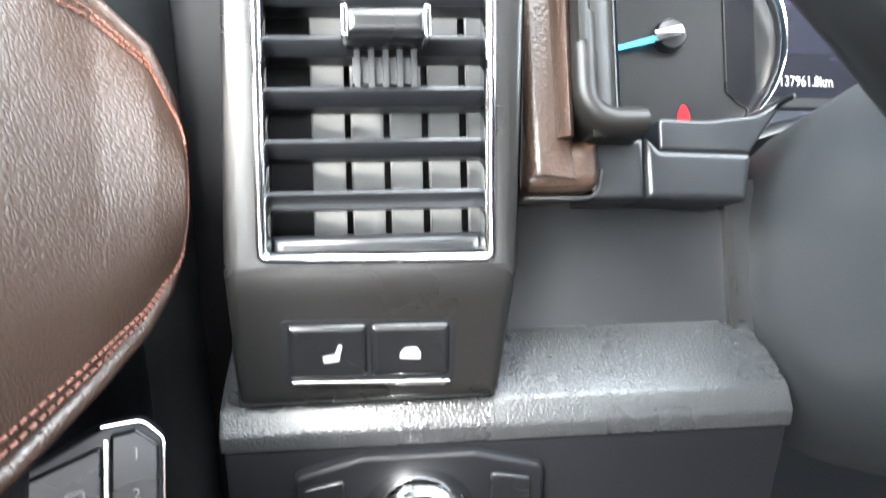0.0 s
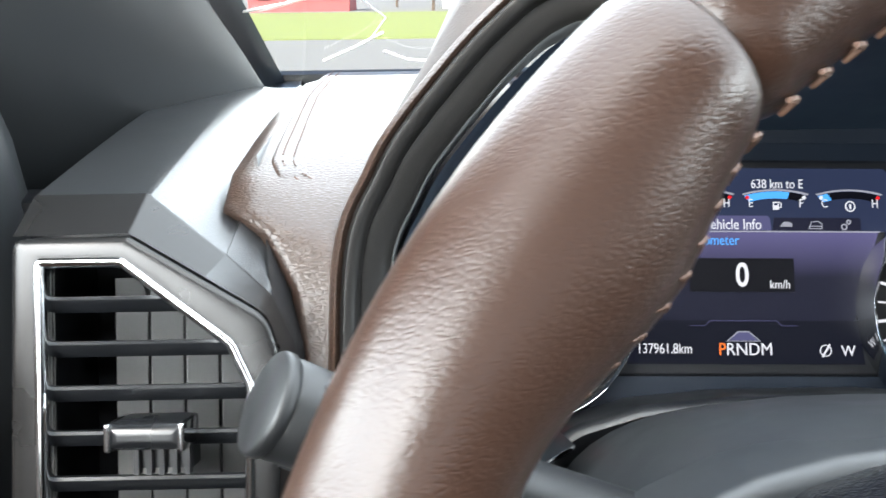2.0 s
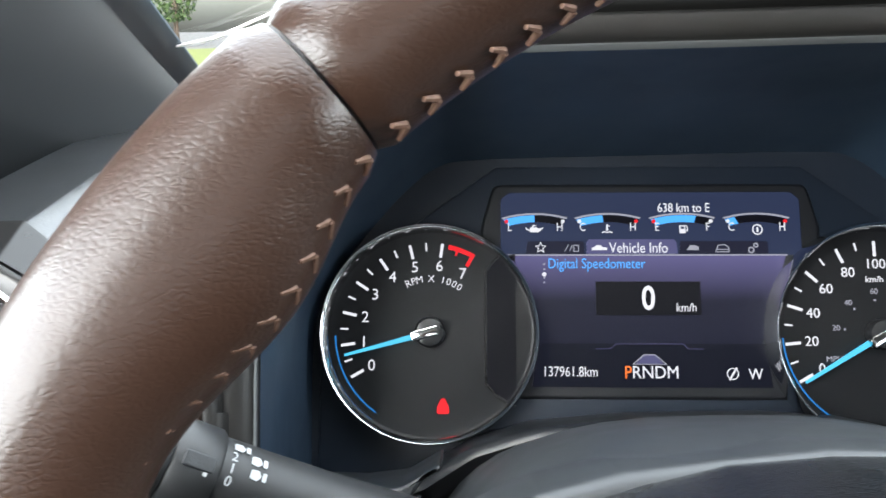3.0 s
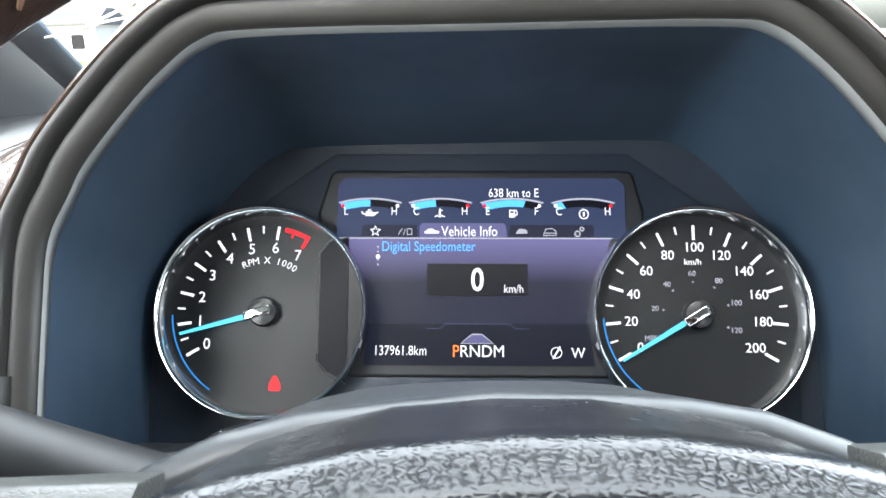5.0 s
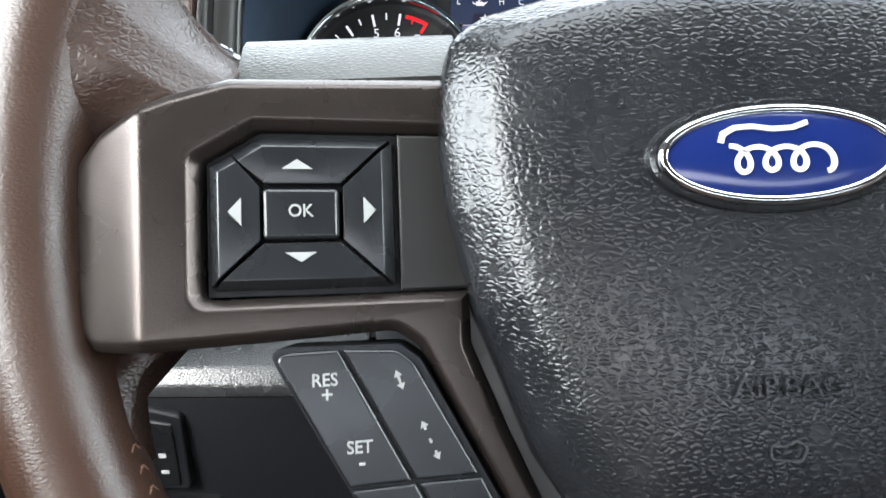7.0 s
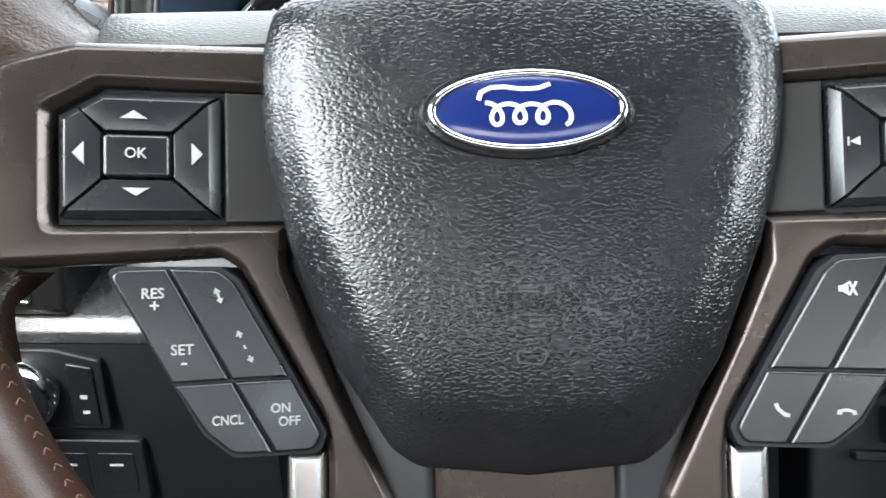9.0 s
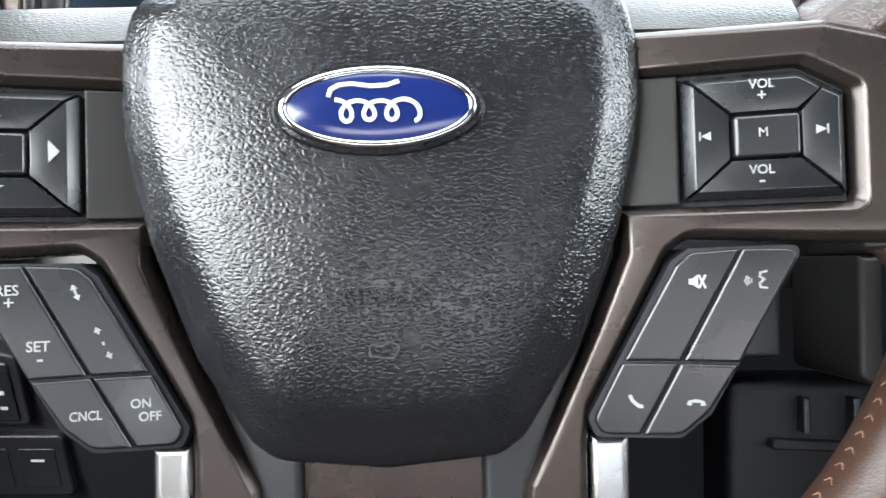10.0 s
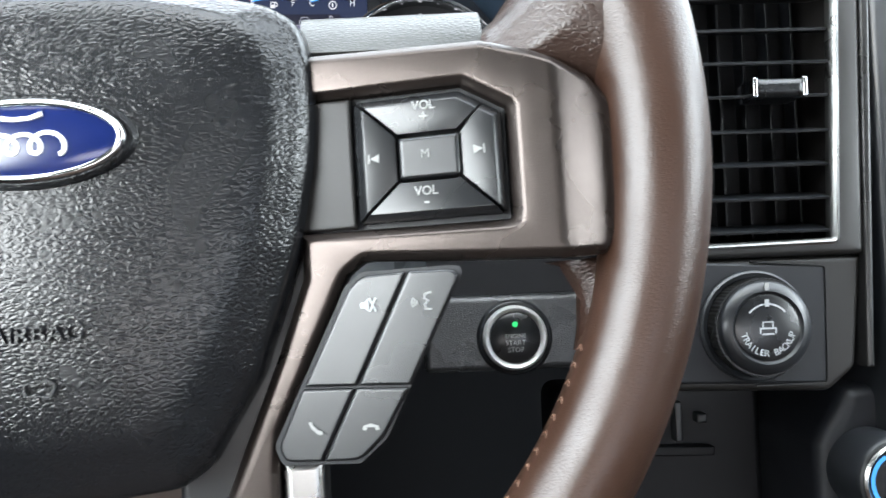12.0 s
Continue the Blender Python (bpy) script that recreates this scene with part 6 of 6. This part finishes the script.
for lx, lw, l0, l1 in ((0.246, 0.0045, -0.150, -0.128), (0.277, 0.0045, -0.153, -0.128), (0.292, 0.006, -0.142, -0.136)):
    part("recess_tab", pillow(fillet([(lx - lw / 2, l0), (lx + lw / 2, l0), (lx + lw / 2, l1), (lx - lw / 2, l1)], 0.001), -0.26, -0.246, 0.0012), SMOOTH, stack)
part("recess_ledge", pillow(fillet([(0.225, -0.160), (0.300, -0.163), (0.300, -0.157), (0.225, -0.154)], 0.0015), -0.26, -0.248, 0.001), DARK, stack)
part("screen_side", pillow([(0.366, -0.30), (0.60, -0.30), (0.60, 0.13), (0.366, 0.13)], -0.24, RN2 - 0.008, 0.004), SMOOTH, stack)
right_vent = thing("air_vent", "black slatted air vent with a chrome edge beside the start button", "air vent", group="air vents")
part("chrome_trim", sweep(ccw(hole2), [(0.0002, -0.003), (0.0002, 0.0012), (-0.0012, 0.0020), (-0.0030, 0.0008), (-0.0034, -0.006)], True, depth=[RN2 - 0.002] * len(hole2)), TRIMLINE, right_vent, "bright inner trim", ang=60)
wall_in = inset(hole2, -0.0008)
part("duct", loft(bmesh.new(), [flat(wall_in, RN2 - 0.004), flat(wall_in, RN2 - 0.050)], False, True), DARK, right_vent)
for i in range(6):
    x = 0.263 + i * 0.0145
    part("vane", pillow(fillet([(x, -0.030), (x + 0.0016, -0.030), (x + 0.0016, 0.115), (x, 0.115)], 0.0004), RN2 - 0.046, RN2 - 0.034, 0.0006), SLAT, right_vent)
for u in (0.098, 0.0806, 0.0629, 0.0448, 0.0259, 0.0079, -0.0101, -0.0275):
    slat(0.257, 0.3375 + 0.0005 * (u + 0.03) / 0.01 * 0.5, u, RN2 - 0.0045, right_vent, True)
vent_knob(0.3049, 0.0463, RN2 + 0.004, right_vent, False)

trailer = thing("trailer_backup_control", "black trailer backup knob on a square plate", "knob", DASH @ Matrix.Translation((0.2868, -0.0755, -0.158)))
part("plate", pillow(fillet([(-0.040, 0.034), (0.040, 0.030), (0.038, -0.031), (-0.040, -0.028)], 0.003), -0.008, 0.001, 0.0015), DARK, trailer)
part("plate_edge", sweep(fillet([(0.0, 0.0335), (0.040, 0.0300), (0.038, -0.0310), (0.0, -0.031)], [0, 0.003, 0.003, 0], 3), [(0, -0.001), (0.0012, -0.001), (0.0008, 0.0006), (0.0002, 0.0006)], False, depth=[0.001] * 10), GREYTRIM, trailer)
part("ring", lathe([(0.0285, 0.0), (0.0283, 0.003), (0.0272, 0.004), (0.0250, 0.003)], 56, caps=False), SMOOTH, trailer)
ridged = [((0.0247 if i % 2 else 0.0241) * math.cos(math.pi * i / 72), (0.0247 if i % 2 else 0.0241) * math.sin(math.pi * i / 72)) for i in range(144)]
part("grip_ring", prism(ridged, 0.002, 0.0128), GREYTRIM, trailer, "finely ridged grip")
part("knob", lathe([(0.0236, 0.0), (0.0234, 0.0142), (0.0222, 0.0165), (0.0180, 0.0175), (0.0172, 0.0160), (0.0165, 0.0158)], 56), SMOOTH, trailer, ang=50)
part("knob_face", lathe([(0.0163, 0.010), (0.0163, 0.0163), (0.0150, 0.0168)], 48), PIANO, trailer)
arc_text("print", "TRAILER BACKUP", 0.0046, 0.0126, 270, GREYINK, trailer, 0, 0, 0.0170, step=11.4, inward=True)
part("pointer", box(-0.0010, 0.0010, 0.0185, 0.0222, 0.0172, 0.0180), WHITEINK, trailer)
arc_line = [(0.0118 * math.cos(radians(a)), 0.0118 * math.sin(radians(a))) for a in range(40, 141, 10)]
part("turn_arc", sweep(arc_line, [(-0.0004, 0), (0.0004, 0), (0.0004, 0.0003), (-0.0004, 0.0003)], False, depth=[0.0168] * len(arc_line)), GREYINK, trailer)
part("pointer", box(-0.0010, 0.0010, 0.0105, 0.0140, 0.0168, 0.0173), GREYINK, trailer)
for x0, x1, y0, y1 in ((-0.0024, 0.0024, 0.0026, 0.0032), (-0.0028, -0.0022, -0.0002, 0.0032), (0.0022, 0.0028, -0.0002, 0.0032), (-0.0042, 0.0042, -0.0006, 0.0002), (-0.0042, -0.0036, -0.0028, 0.0002), (0.0036, 0.0042, -0.0028, 0.0002), (-0.0030, 0.0030, -0.0034, -0.0026)):
    part("symbol", box(x0, x1, y0, y1, 0.0168, 0.0172), GREYINK, trailer)

start = thing("start_button", "round black engine start button with a bright ring", "button", DASH @ Matrix.Translation((0.1745, -0.0825, -0.236)))
part("housing", pillow(fillet([(-0.055, 0.026), (0.052, 0.026), (0.052, -0.020), (-0.055, -0.020)], 0.004), -0.04, 0.0, 0.004), SHELF, start)
part("collar", lathe([(0.0232, -0.002), (0.0228, 0.0016), (0.0215, 0.0024), (0.0197, 0.0010)], 56, caps=False), SMOOTH, start, "dark collar", ang=60)
part("ring", lathe([(0.0195, -0.004), (0.0195, 0.004), (0.0180, 0.0060), (0.0160, 0.0050), (0.0155, 0.001)], 56, caps=False), RING, start, "bright metal ring", ang=60)
part("cap", lathe([(0.0153, 0.0), (0.0153, 0.0040), (0.0140, 0.0050)], 48), PIANO, start)
letters("print", "START", 0.0042, WHITEINK, start, 0, -0.003, 0.0051)
letters("print", "STOP", 0.0042, WHITEINK, start, 0, -0.0072, 0.0051)
letters("print", "ENGINE", 0.0036, WHITEINK, start, 0, 0.001, 0.0051)
part("lamp", lathe([(0.0017, 0.0048), (0.0017, 0.0054)], 16, 0, 0.0082), GREEN, start, "lit green lamp")

climate = thing("climate_knob", "black climate knob with a silver and blue ring", "knob", DASH @ Matrix.Translation((0.359, -0.158, -0.165)))
part("knob", lathe([(0.0225, -0.03), (0.0225, 0.006), (0.021, 0.008)], 48), SMOOTH, climate)
part("ring", lathe([(0.0190, 0.004), (0.0195, 0.0095), (0.0180, 0.0105), (0.0165, 0.009)], 48, caps=False), SILVER, climate)
part("face", lathe([(0.0162, 0.004), (0.0162, 0.0092)], 40), PIANO, climate)
arc_pts = [(0.0158 * math.cos(radians(a)), 0.0158 * math.sin(radians(a))) for a in range(120, 241, 10)] + [(0.0138 * math.cos(radians(a)), 0.0138 * math.sin(radians(a))) for a in range(240, 119, -10)]
part("blue_arc", prism(arc_pts, 0.0090, 0.0095), SKYBLUE, climate, "lit blue arc")
